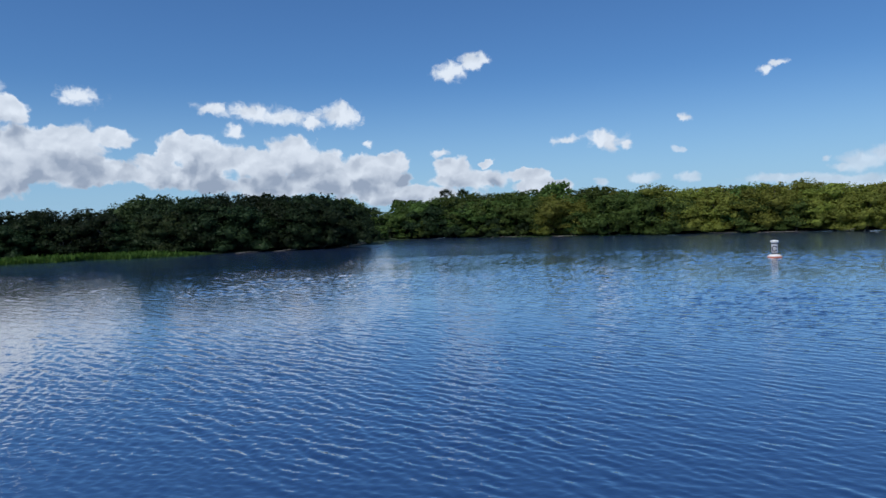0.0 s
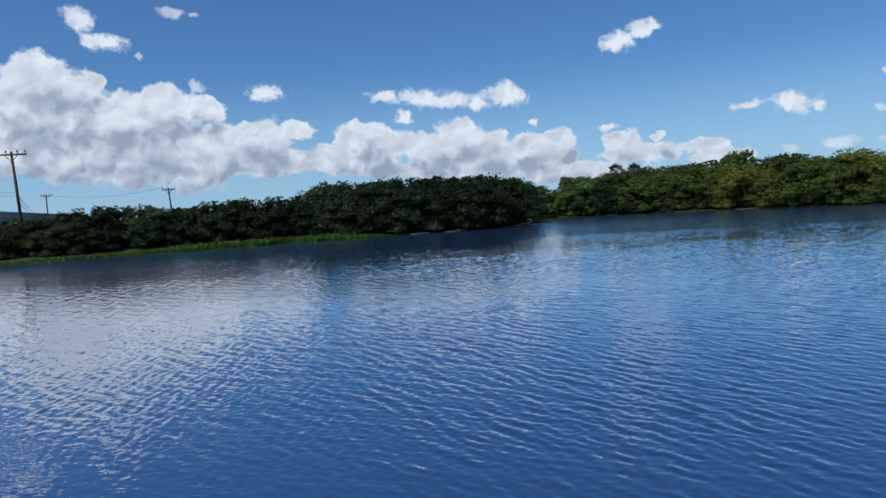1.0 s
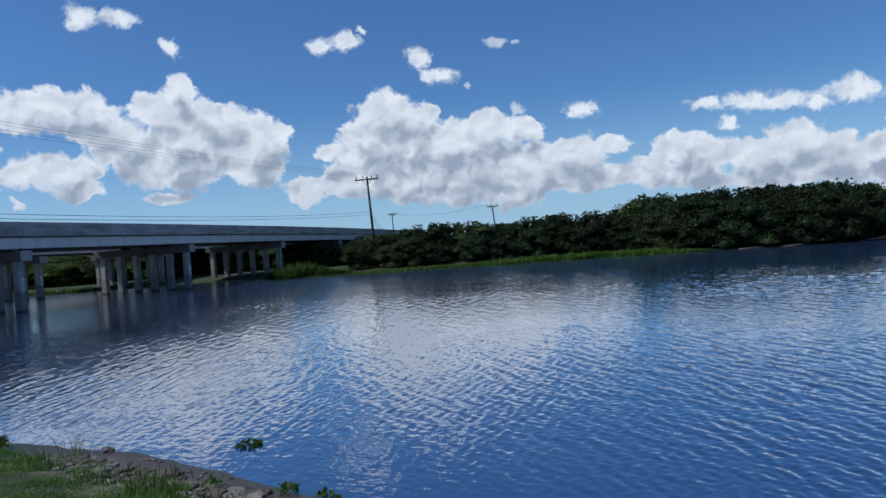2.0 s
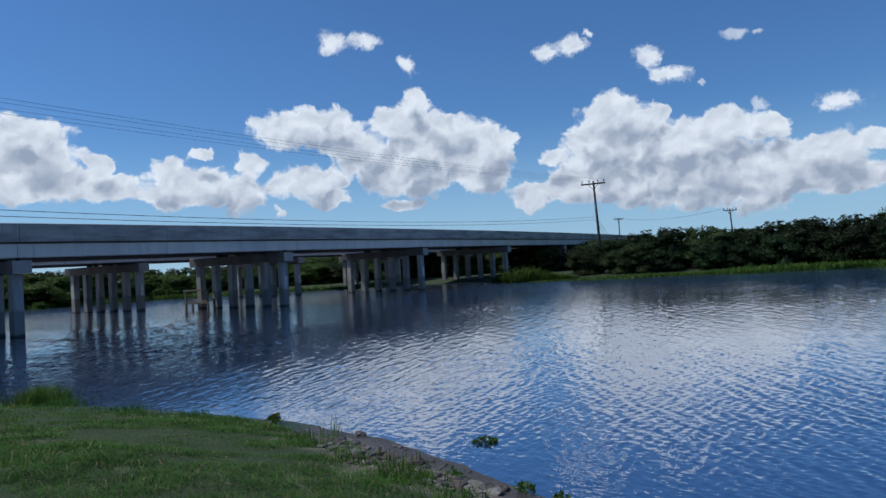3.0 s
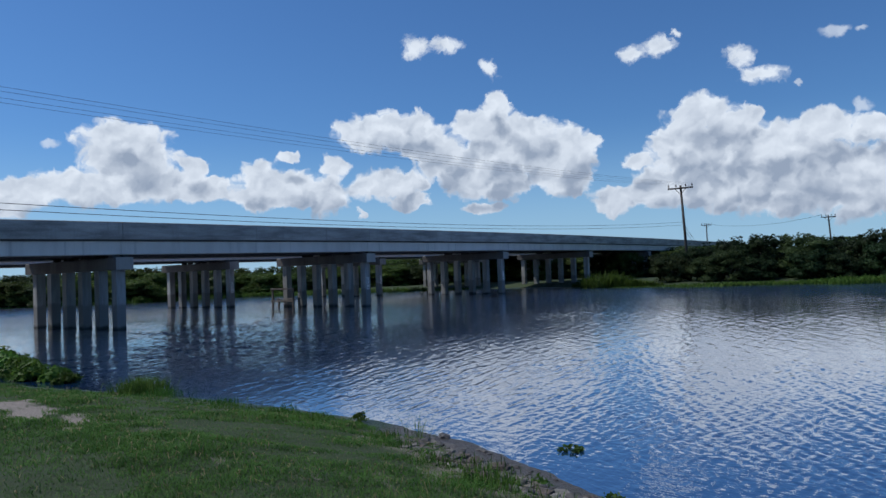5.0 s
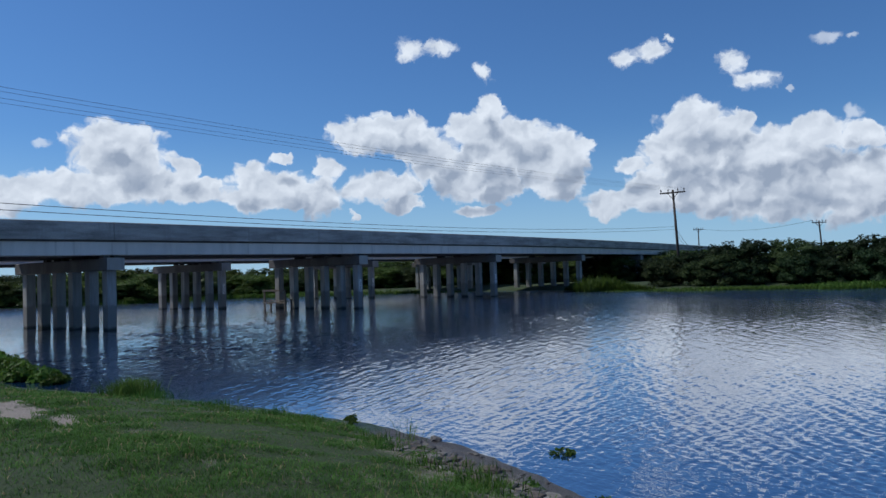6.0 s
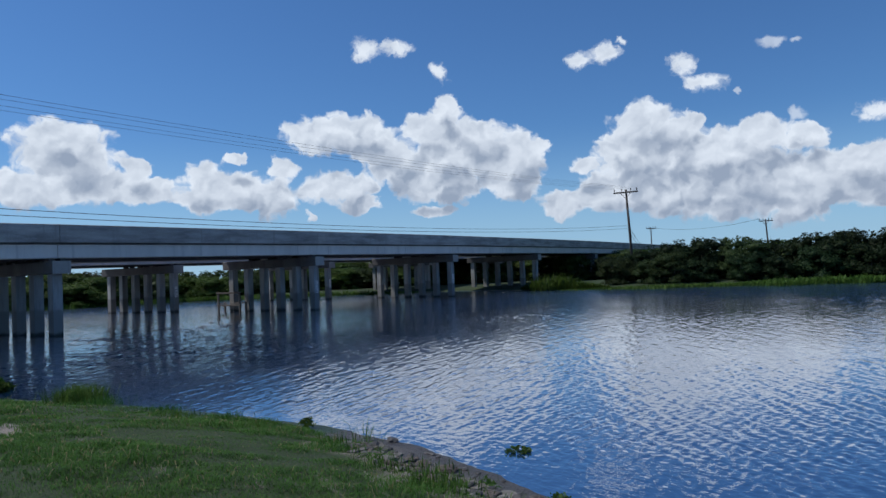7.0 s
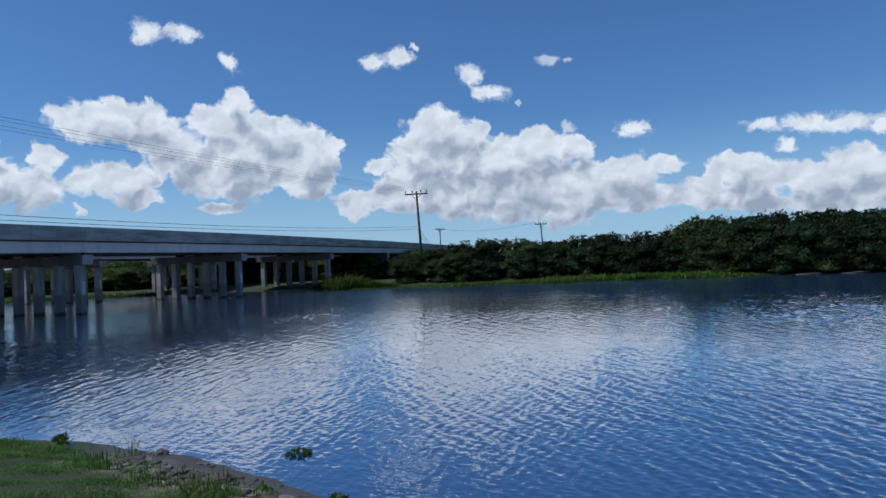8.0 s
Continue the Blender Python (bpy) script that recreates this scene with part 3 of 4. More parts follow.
def bridge(origin, first, last, label):
    ob = empty("road_bridge", origin)
    ob.matrix_world = Matrix((( U.x, N.x, 0, origin[0]), (U.y, N.y, 0, origin[1]), (0, 0, 1, 0), (0, 0, 0, 1)))
    tagged(ob, label, "bridge", "parallel road bridges")
    pile_mesh = None
    for k in range(first, last + 1):
        s = k * SPAN
        cap_top = rail_top(s) - 1.68
        beam = box((s - 0.42, -0.56, cap_top - 0.58), (s + 0.42, WIDE + 0.56, cap_top), 0.04)
        for v in beam.verts:
            v.co.x -= SKEW * v.co.y
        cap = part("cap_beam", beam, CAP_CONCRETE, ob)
        # thin paler end plates: the sky light on the cap ends, as colour
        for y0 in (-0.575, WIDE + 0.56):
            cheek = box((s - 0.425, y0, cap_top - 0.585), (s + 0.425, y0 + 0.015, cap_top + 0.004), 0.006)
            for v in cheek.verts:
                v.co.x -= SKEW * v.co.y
            part("cap_end", cheek, LIT_END, cap, "end face of the cap, open sky light put into its pale colour")
        for i in range(6):
            y = i * PILE_GAP
            pile = part("column", box((s - SKEW * y - PILE_HALF, y - PILE_HALF, -1.8), (s - SKEW * y + PILE_HALF, y + PILE_HALF, cap_top - 0.58), 0.025), PILE, ob)
            if i == 0 and k in (1, 2):
                plate = part("depth_gauge", box((s - 0.1, y - PILE_HALF - 0.012, 1.15), (s + 0.1, y - PILE_HALF - 0.002, 1.95)), WHITE_PAINT, pile, "small white depth board")
                for j in range(6 if k == 1 else 3):
                    part("gauge_mark", box((s - 0.07, y - PILE_HALF - 0.016, 1.22 + j * 0.12), (s + 0.07 - 0.05 * (j % 2), y - PILE_HALF - 0.013, 1.26 + j * 0.12)), BLACK_PAINT, plate)
        if k == last:
            continue
        a, b = s + 0.012, s + SPAN - 0.012
        zt = 0.5 * (rail_top(s) + rail_top(s + SPAN))
        drop = (rail_top(s + SPAN) - rail_top(s)) / (SPAN)

        def sloped(bm):
            for v in bm.verts:
                v.co.z += drop * (v.co.x - s - SPAN / 2)
            return bm
        deck = zt - 0.8
        low = zt - 1.55
        for i in range(5):
            y = -0.06 + i * (WIDE + 0.12) / 4
            h = deck - 0.12
            # bulb-footed inner beams, shade in their tone, between two plain-faced, lighter edge beams
            sec = [(-0.22, h), (0.22, h), (0.22, h - 0.1), (0.09, h - 0.17), (0.09, low + 0.26), (0.26, low + 0.15), (0.26, low), (-0.26, low), (-0.26, low + 0.15), (-0.09, low + 0.26), (-0.09, h - 0.17), (-0.22, h - 0.1)]
            if i in (0, 4):
                e = -1 if i == 0 else 1
                sec = [(e * 0.24, h), (-e * 0.2, h), (-e * 0.2, low), (e * 0.22, low), (e * 0.25, low + 0.03)]
            part("girder", sloped(profile([(y + p, q) for p, q in sec], a, b)), CONCRETE if i in (0, 4) else SHADED_CONCRETE, ob)
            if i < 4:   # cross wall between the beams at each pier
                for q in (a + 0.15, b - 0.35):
                    part("diaphragm", sloped(box((q, y + 0.28, low + 0.2), (q + 0.2, y + (WIDE + 0.12) / 4 - 0.28, h - 0.002))), SHADED_CONCRETE, ob)
                    part("bearing_pad", box((q - 0.02, y - 0.18, cap_top + 0.002 if q < s + 2 else rail_top(s + SPAN) - 1.678), (q + 0.22, y + 0.18, (cap_top if q < s + 2 else rail_top(s + SPAN) - 1.68) + 0.135)), SHADED_CONCRETE, ob)
        part("deck_slab", sloped(profile([(-0.36, deck), (WIDE + 0.36, deck), (WIDE + 0.36, deck - 0.118), (-0.36, deck - 0.118)], a, b)), SHADED_CONCRETE, ob)
        for y0, sgn in ((-0.52, 1), (WIDE + 0.52, -1)):
            sec = [(0, deck - 0.03), (0.02, zt - 0.03), (0.05, zt), (0.2, zt), (0.24, deck + 0.42), (0.42, deck + 0.2), (0.44, deck + 0.004), (0.12, deck + 0.004), (0.12, deck - 0.03)]
            part("parapet", sloped(profile([(y0 + sgn * p, q) for p, q in sec], a, b)), RAIL_CONCRETE, ob)
    return ob


near_bridge = bridge(FOOT, -4, 8, "long grey concrete road bridge on square piles standing in the lake")
far_bridge = bridge((FOOT[0] + 13.2 * N.x - 1.1 * U.x, FOOT[1] + 13.2 * N.y - 1.1 * U.y, 0), -4, 7, "second grey concrete road bridge behind the first one")


def on_bridge(s, y, z):
    return Vector((FOOT[0], FOOT[1], z)) + s * U + y * N


# a small timber landing between two piles
landing = empty("timber_landing", on_bridge(16.75, 6.9, 0), math.degrees(math.atan2(U.y, U.x)))
tagged(landing, "small weathered timber landing beside the bridge piles", "platform")
for x in (-1.0, -0.45):
    for y in (-1.1, 1.1):
        part("post", box((x - 0.06, y - 0.06, -1.6), (x + 0.06, y + 0.06, 1.35 if x < -0.8 else 0.7), 0.01), TIMBER, landing)
for z in (0.42, 1.28):
    part("rail", box((-1.08, -1.25, z), (-1.0, 1.25, z + 0.12), 0.01), TIMBER, landing)
for i in range(5):
    part("board", box((-0.98 + i * 0.12, -1.2, 0.6), (-0.88 + i * 0.12, 1.2, 0.64), 0.005), TIMBER, landing)


# ---- power line ----
def utility_pole(at, top, arm=2.2, turn=0.0, lean=(0, 0), label=""):
    ob = empty("utility_pole", at, turn)
    tagged(ob, label, "utility pole", "power line")
    bm = bmesh.new()
    tube(bm, [(0, 0, -0.5), (lean[0] * 0.5, lean[1] * 0.5, top * 0.5), (lean[0], lean[1], top)], [0.14, 0.125, 0.1], 10)
    part("pole", bm, POLE_WOOD, ob, smooth=True)
    z = top - 0.35
    part("crossarm", box((-arm / 2 + lean[0], lean[1] - 0.18, z), (arm / 2 + lean[0], lean[1] - 0.06, z + 0.14), 0.015), POLE_WOOD, ob)
    for sgn in (-1, 1):
        bm = bmesh.new()
        tube(bm, [(lean[0] + sgn * 0.5, lean[1] - 0.12, z + 0.02), (lean[0], lean[1] - 0.12, z - 0.55)], [0.03, 0.03], 6)
        part("brace", bm, POLE_WOOD, ob)
    ends = []
    for x in (-arm / 2 + 0.1, -arm / 6, arm / 6 + 0.1, arm / 2 - 0.1):
        bm = lathe([(0.02, 0), (0.025, 0.1), (0.075, 0.12), (0.07, 0.19), (0.04, 0.2), (0.06, 0.24), (0.05, 0.29), (0.02, 0.31)], 10)
        bmesh.ops.translate(bm, verts=bm.verts[:], vec=(lean[0] + x, lean[1] - 0.12, z + 0.14))
        part("insulator", bm, CERAMIC, ob, smooth=True)
        ends.append(Vector((lean[0] + x, lean[1] - 0.12, z + 0.44)))
    m = ob.matrix_world
    return ob, [m @ e for e in ends]


LINE_TURN = 22.4
p = polar(45.6, 71)
pole_a, ends_a = utility_pole((p.x, p.y, 0.35), 9.1, 2.4, 30, (-0.4, 0.1), "tall dark wooden power pole with a crossarm, leaning slightly")
p = polar(44.0, 150)
pole_b, ends_b = utility_pole((p.x, p.y, 0.4), 9.1, 2.0, LINE_TURN + 28, (0, 0), "distant dark wooden power pole with a crossarm")
p = polar(35.65, 118)
pole_c, ends_c = utility_pole((p.x, p.y, 0.4), 7.7, 2.0, LINE_TURN + 25, (-0.4, 0), "distant leaning wooden power pole behind the bushes")
p = Vector((-19.0, -21.0, 0.0))
pole_d, ends_d = utility_pole((p.x, p.y, 0.4), 8.35, 2.3, LINE_TURN, (0, 0), "dark wooden power pole with a crossarm on the bank")


def cable(a, b, sag, thick=0.006, count=28):
    bm = bmesh.new()
    pts = [a.lerp(b, i / count) - Vector((0, 0, 4 * sag * (i / count) * (1 - i / count))) for i in range(count + 1)]
    tube(bm, pts, [thick] * len(pts), 5)
    return tagged(part("power_cable", bm, WIRE, None, smooth=True), "thin dark overhead cable strung between wooden poles", "cable", "overhead cables")


for a, d in zip(ends_a, ends_d):
    cable(a, d, 0.7)
for zz, sag in ((5.55, 0.98), (5.27, 0.9)):
    cable(pole_a.matrix_world @ Vector((-0.2, -0.15, zz)), pole_d.matrix_world @ Vector((0, -0.15, zz - 0.35)), sag, 0.012)
for zz in (5.4, 4.9):
    cable(pole_a.matrix_world @ Vector((-0.2, -0.15, zz)), pole_b.matrix_world @ Vector((0, -0.15, zz)), 1.2, 0.02)
cable(ends_b[0], ends_c[0], 1.0, 0.02)


# ---- shoreline plants ----
def leaf_cloud(centres, radii, count, size, squash=1.0, droop=0.0, seed=1, floor=0.05, shell=(0.6, 1.14)):
    """Small folded leaves over the outside of overlapping round clumps."""
    r = np.random.default_rng(seed)
    centres, radii = np.asarray(centres, float), np.asarray(radii, float)
    share = radii ** 2 / (radii ** 2).sum()
    pick = r.choice(len(radii), count * 2, p=share)
    d = r.normal(size=(count * 2, 3))
    d[:, 2] = np.abs(d[:, 2]) * 0.9 - 0.35 * (r.random(count * 2) < 0.45) * np.abs(d[:, 2]) * 2.2
    d /= np.linalg.norm(d, axis=1, keepdims=True)
    far = shell[0] + (shell[1] - shell[0]) * r.beta(2.2, 1.6, count * 2) + 0.35 * (r.random(count * 2) < 0.07) * r.random(count * 2)
    q = centres[pick] + d * (radii[pick] * far)[:, None] * (1, 1, squash)
    # drop leaves buried in other clumps, and those under the ground
    deep = np.zeros(len(q), bool)
    for c, rad in zip(centres, radii):
        deep |= (np.linalg.norm((q - c) / (1, 1, squash), axis=1) < 0.58 * rad)
    ok = ~deep & (q[:, 2] > floor)
    q, d = q[ok][:count], d[ok][:count]
    n = len(q)
    out = d * 0.8 + r.normal(size=(n, 3)) * 0.62 + (0, 0, 0.2 - droop)
    out /= np.linalg.norm(out, axis=1, keepdims=True)
    along = np.cross(out, r.normal(size=(n, 3)))
    along /= np.linalg.norm(along, axis=1, keepdims=True)
    side = np.cross(out, along)
    s = size * r.uniform(0.55, 1.35, n)[:, None]
    v = np.stack([q - along * s, q + along * s * 0.7 - side * s * 0.55, q + along * s * 0.5 + side * s * 0.6], 1).reshape(-1, 3)
    f = np.arange(n * 3).reshape(n, 3)
    return v, f


def blob(c, r, squash, seed):
    bm = bmesh.new()
    bmesh.ops.create_icosphere(bm, subdivisions=1, radius=1)
    for v in bm.verts:
        k = 0.6 + 0.2 * noise.noise(v.co * 1.7 + Vector((seed, 0, 0)))
        v.co = Vector(c) + Vector((v.co.x, v.co.y, v.co.z * squash)) * r * k
        v.co.z = max(v.co.z, 0.03)
    return bm


def bush(seed, width, height, mat, leaves, size, label, category="bush", group="shoreline bushes", open_crown=False, clumps=66, low=0.03):
    r = np.random.default_rng(seed)
    ob = empty("shoreline_tree" if category == "tree" else "shoreline_bush")
    tagged(ob, label, category, group)
    centres, radii = [], []
    for i in range(clumps):
        a, q = r.uniform(0, 2 * math.pi), math.sqrt(r.random())
        z = r.uniform(low, 0.92)
        shape = math.sqrt(max(0.06, 1 - max(0.0, (z - 0.35) / 0.68) ** 2))
        rad = (0.07 + 0.14 * r.random() ** 1.6) * height * (0.85 if z > 0.7 else 1)
        centres.append((q * shape * (width / 2 - rad * 0.6) * math.cos(a), q * shape * (width / 2 - rad * 0.6) * math.sin(a), min(z * height, height - rad * 1.3)))
        radii.append(rad)
    v, f = leaf_cloud(centres, radii, leaves, size, 1.35, seed=seed)
    if not open_crown:
        bms = [blob(c, rr, 1.35, seed + k) for k, (c, rr) in enumerate(zip(centres, radii)) if rr > 0.1 * height]
        for bm in bms:
            bm.verts.index_update()
            base = len(v)
            v = np.concatenate([v, [x.co[:] for x in bm.verts]])
            f = np.concatenate([f, [[base + x.index for x in face.verts] for face in bm.faces]])
            bm.free()
    # stray twigs with a few leaves break the outline
    tops = np.argsort([-c[2] for c in centres])[:7]
    for k in tops:
        c, rr = np.array(centres[k]), radii[k]
        for _ in range(3):
            d = np.array([r.normal() * 0.5, r.normal() * 0.5, 1.0])
            d /= np.linalg.norm(d)
            v2, f2 = leaf_cloud([c + d * rr * (1 + 0.16 * j) for j in range(3)], [0.16, 0.13, 0.1], 16, size * 0.8, seed=int(r.integers(1e6)), shell=(0.2, 1.0))
            f = np.concatenate([f, f2 + len(v)])
            v = np.concatenate([v, v2])
    raw("crown", v, f, mat, ob)
    bm = bmesh.new()
    tube(bm, [(0, 0, -0.3), (r.normal() * 0.08, r.normal() * 0.08, height * 0.2), (r.normal() * 0.2, r.normal() * 0.2, height * 0.42)], [0.13, 0.1, 0.06], 7)
    part("trunk", bm, BARK, ob)
    for k in range(6):
        c = centres[int(r.integers(clumps))]
        bm = bmesh.new()
        z0 = height * r.uniform(0.05, 0.3)
        mid = (c[0] * 0.5 + r.normal() * 0.15, c[1] * 0.5 + r.normal() * 0.15, z0 + (c[2] - z0) * 0.6)
        tube(bm, [(0, 0, z0 * 0.6), mid, c], [0.07, 0.045, 0.02], 6)
        part("limb", bm, BARK, ob)
    return ob


DENSE = "dense dark green bush with leaves down to the waterline"
DUSK = "dull grey green bush leaning over the lake shore"
OLIVE = "rounded olive green bush on the lake shore"
GOLD = "yellow green bush with feathery leaves on the lake shore, sunlight put into their colour"
AWAY = Matrix.Translation((0, -400, -60))
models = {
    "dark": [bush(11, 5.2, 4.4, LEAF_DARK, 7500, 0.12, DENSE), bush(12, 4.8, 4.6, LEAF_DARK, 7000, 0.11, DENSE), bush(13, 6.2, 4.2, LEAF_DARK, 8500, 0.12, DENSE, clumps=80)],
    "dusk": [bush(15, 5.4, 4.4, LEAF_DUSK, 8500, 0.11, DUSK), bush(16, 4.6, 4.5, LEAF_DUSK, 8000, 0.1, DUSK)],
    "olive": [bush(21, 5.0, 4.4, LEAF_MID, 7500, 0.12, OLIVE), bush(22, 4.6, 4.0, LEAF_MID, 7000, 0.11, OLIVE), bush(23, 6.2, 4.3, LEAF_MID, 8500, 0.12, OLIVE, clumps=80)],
    "gold": [bush(31, 5.2, 4.4, LEAF_SUNLIT, 7500, 0.11, GOLD), bush(32, 4.8, 4.5, LEAF_SUNLIT, 7000, 0.1, GOLD), bush(33, 6.2, 4.2, LEAF_SUNLIT, 8500, 0.11, GOLD, clumps=80)],
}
used = set()


def plant(kind, x, y, height, wide=1.0):
    pool = models[kind]
    src = pool[int(rng.integers(len(pool)))]
    z = float(ground_height(np.array([x]), np.array([y]))[0])
    s = height / 4.4
    m = pose(x, y, max(z, -0.15) - 0.05, 0, 0, float(rng.uniform(0, 360)))
    if src.name in used:
        ob = copy_thing(src, m)
    else:
        ob = src
        ob.matrix_basis = m
        used.add(src.name)
    ob.scale = (s * wide * float(rng.uniform(0.92, 1.12)), s * wide * float(rng.uniform(0.92, 1.12)), s)
    return ob


def sky_line(az):
    """How high the leaves stand along the shore, in degrees above the eye."""
    return np.interp(az, [-60, -31, -27, -24, -20, -13, -10, -4, 0, 3, 5, 7.6, 9, 12, 15, 19, 23.5, 25, 30, 36, 40, 46, 52, 60, 69, 76, 88, 97, 120],
                     [1.5, 1.5, 1.75, 2.05, 2.0, 1.85, 1.9, 1.9, 1.8, 1.5, 1.25, 1.1, 1.75, 2.3, 2.25, 2.25, 2.2, 1.85, 1.55, 1.5, 1.25, 0.95, 0.9, 0.9, 0.95, 0.8, 0.9, 0.6, 0.6])


def hedge(points, kinds, step, back, fill, seed, depth=(0.0,), low_front=0.0):
    """Bushes along a stretch of shore, row behind row."""
    pts = [Vector((*q, 0)) for q in points]
    for row, off in enumerate(depth):
        for a, b in zip(pts, pts[1:]):
            n = max(1, round((b - a).length / step))
            out = Vector((-(b - a).y, (b - a).x, 0)).normalized()
            for i in range(n):
                q = a.lerp(b, (i + float(rng.uniform(0.2, 0.8))) / n) + out * (off + back + float(rng.uniform(-0.7, 0.7)))
                d = math.hypot(q.x, q.y)
                az_here = math.degrees(math.atan2(-q.x, q.y))
                top = 2.14 + d * math.tan(radians(float(sky_line(az_here))))
                h = top * (float(rng.uniform(0.88, 1.03)) if row else float(rng.uniform(0.66, 0.9)) - low_front)
                kind = kinds[int(rng.integers(len(kinds)))]
                plant(kind, q.x, q.y, max(h, 1.6), fill * 1.25)


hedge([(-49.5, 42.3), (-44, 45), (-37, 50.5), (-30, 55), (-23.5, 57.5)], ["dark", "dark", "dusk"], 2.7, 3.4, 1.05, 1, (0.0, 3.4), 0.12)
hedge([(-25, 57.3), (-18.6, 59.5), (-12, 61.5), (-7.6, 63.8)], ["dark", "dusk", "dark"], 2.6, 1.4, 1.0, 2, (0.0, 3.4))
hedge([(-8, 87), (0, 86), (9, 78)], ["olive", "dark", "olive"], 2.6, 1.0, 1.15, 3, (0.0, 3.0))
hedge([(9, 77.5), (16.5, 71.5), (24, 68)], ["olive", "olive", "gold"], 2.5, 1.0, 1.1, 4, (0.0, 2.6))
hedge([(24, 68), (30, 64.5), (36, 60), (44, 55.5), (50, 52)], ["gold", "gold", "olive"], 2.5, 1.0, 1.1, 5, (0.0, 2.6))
hedge([(-112, -40), (-100, -30), (-90, -10), (-84, 3), (-88, 14), (-88, 24), (-86, 34), (-84, 44), (-80, 54), (-72, 62), (-62, 64)], ["olive", "dusk", "olive"], 2.9, 2.0, 1.55, 6, (0.0, 3.5))
hedge([(-26, 78), (-16, 86), (-8, 92)], ["olive", "dark"], 3.0, 1.0, 1.1, 8, (0.0, 3.5))
hedge([(-9.5, 77), (-9, 86), (0, 85.2), (9, 77.6)], ["dark", "olive"], 2.4, 0.3, 0.9, 9, (0.0,), 0.4)
hedge([(-70, 52), (-60, 62), (-52, 72), (-40, 78)], ["dark", "olive"], 4.0, 1.0, 1.1, 7)

# taller trees that stand out of the hedge
tall = bush(41, 4.8, 5.6, LEAF_MID, 900, 0.26, "taller open-crowned green tree with large scattered leaves", "tree", "standout trees", True, 16, 0.35)
q = polar(-8.4, 81)
tall.matrix_basis = pose(q.x, q.y, 0.3) @ Matrix.Scale(1.02, 4)
snag = bush(42, 3.4, 4.6, LEAF_DARK, 380, 0.15, "thin half-bare dark tree with sparse leaves", "tree", "standout trees", True, 12, 0.45)
q = polar(23.7, 68)
snag.matrix_basis = pose(q.x, q.y, 0.3) @ Matrix.Scale(1.0, 4)
wisp = bush(43, 3.0, 3.4, LEAF_DARK, 300, 0.14, "small sparse dark tree beside the bridge end", "tree", "standout trees", True, 10, 0.45)
q = polar(40.3, 80)
wisp.matrix_basis = pose(q.x, q.y, 0.3) @ Matrix.Scale(1.14, 4)


def cabbage_palm(at, trunk, spread_r, seed, label):
    r = np.random.default_rng(seed)
    ob = empty("cabbage_palm", at)
    tagged(ob, label, "palm tree", "palms")
    bm = bmesh.new()
    tube(bm, [(0, 0, -0.3), (0.05, 0, trunk * 0.5), (0, 0, trunk)], [0.2, 0.17, 0.16], 9)
    part("trunk", bm, BARK, ob)
    for k in range(26):
        a, e = r.uniform(0, 2 * math.pi), radians(r.uniform(-45, 85))
        d = Vector((math.cos(a) * math.cos(e), math.sin(a) * math.cos(e), math.sin(e)))
        side = d.cross(Vector((0, 0, 1))).normalized()
        up = side.cross(d)
        hub = Vector((0, 0, trunk)) + d * spread_r * 0.5
        bm = bmesh.new()
        tube(bm, [(0, 0, trunk - 0.1), hub], [0.02, 0.015], 4)
        for j in range(13):
            f = radians(-80 + j * 160 / 12)
            tip = hub + (d * math.cos(f) + side * math.sin(f)) * spread_r * 0.55 - Vector((0, 0, 0.16 * spread_r * abs(math.sin(f)) + 0.05))
            wide = (side * math.cos(f) - d * math.sin(f)) * 0.035
            mid = hub.lerp(tip, 0.5) + up * 0.03
            vs = [bm.verts.new(x) for x in (hub, mid - wide, tip, mid + wide)]
            bm.faces.new(vs)
        part("frond", bm, PALM, ob)
    return ob


for a, d, top, sp, seed in ((4.7, 104, 4.35, 0.95, 1), (0.6, 98, 5.15, 1.25, 2), (-0.8, 99, 5.1, 1.25, 3)):
    q = polar(a, d)
    cabbage_palm((q.x, q.y, 0.35), top, sp, seed, "dark cabbage palm with a round head above the bushes")


def blades(points, tall, wide, lean, seed, flat=False):
    """Grass or reed blades: two triangles each, bent over at the tip."""
    r = np.random.default_rng(seed)
    p = np.asarray(points, float)
    n = len(p)
    a = r.uniform(0, 2 * np.pi, n)
    side = np.stack([np.cos(a), np.sin(a), 0 * a], 1)
    over = np.stack([-np.sin(a), np.cos(a), 0 * a], 1)
    h = (np.asarray(tall) * r.uniform(0.5, 1.4, n))[:, None]
    w = (np.asarray(wide) * r.uniform(0.7, 1.3, n))[:, None]
    k = r.uniform(0.2, 1.0, n)[:, None] * lean
    up = np.array([0, 0, 1.0])
    m = p + up * h * 0.6 + over * h * k * 0.4
    t = p + up * h * (1 - 0.35 * k) + over * h * k
    v = np.stack([p - side * w, p + side * w, m + side * w * 0.7, m - side * w * 0.7, t], 1).reshape(-1, 3)
    i = np.arange(n)[:, None] * 5
    f = np.concatenate([np.concatenate([i, i + 1, i + 2], 1), np.concatenate([i, i + 2, i + 3], 1), np.concatenate([i + 3, i + 2, i + 4], 1)])
    return v, f


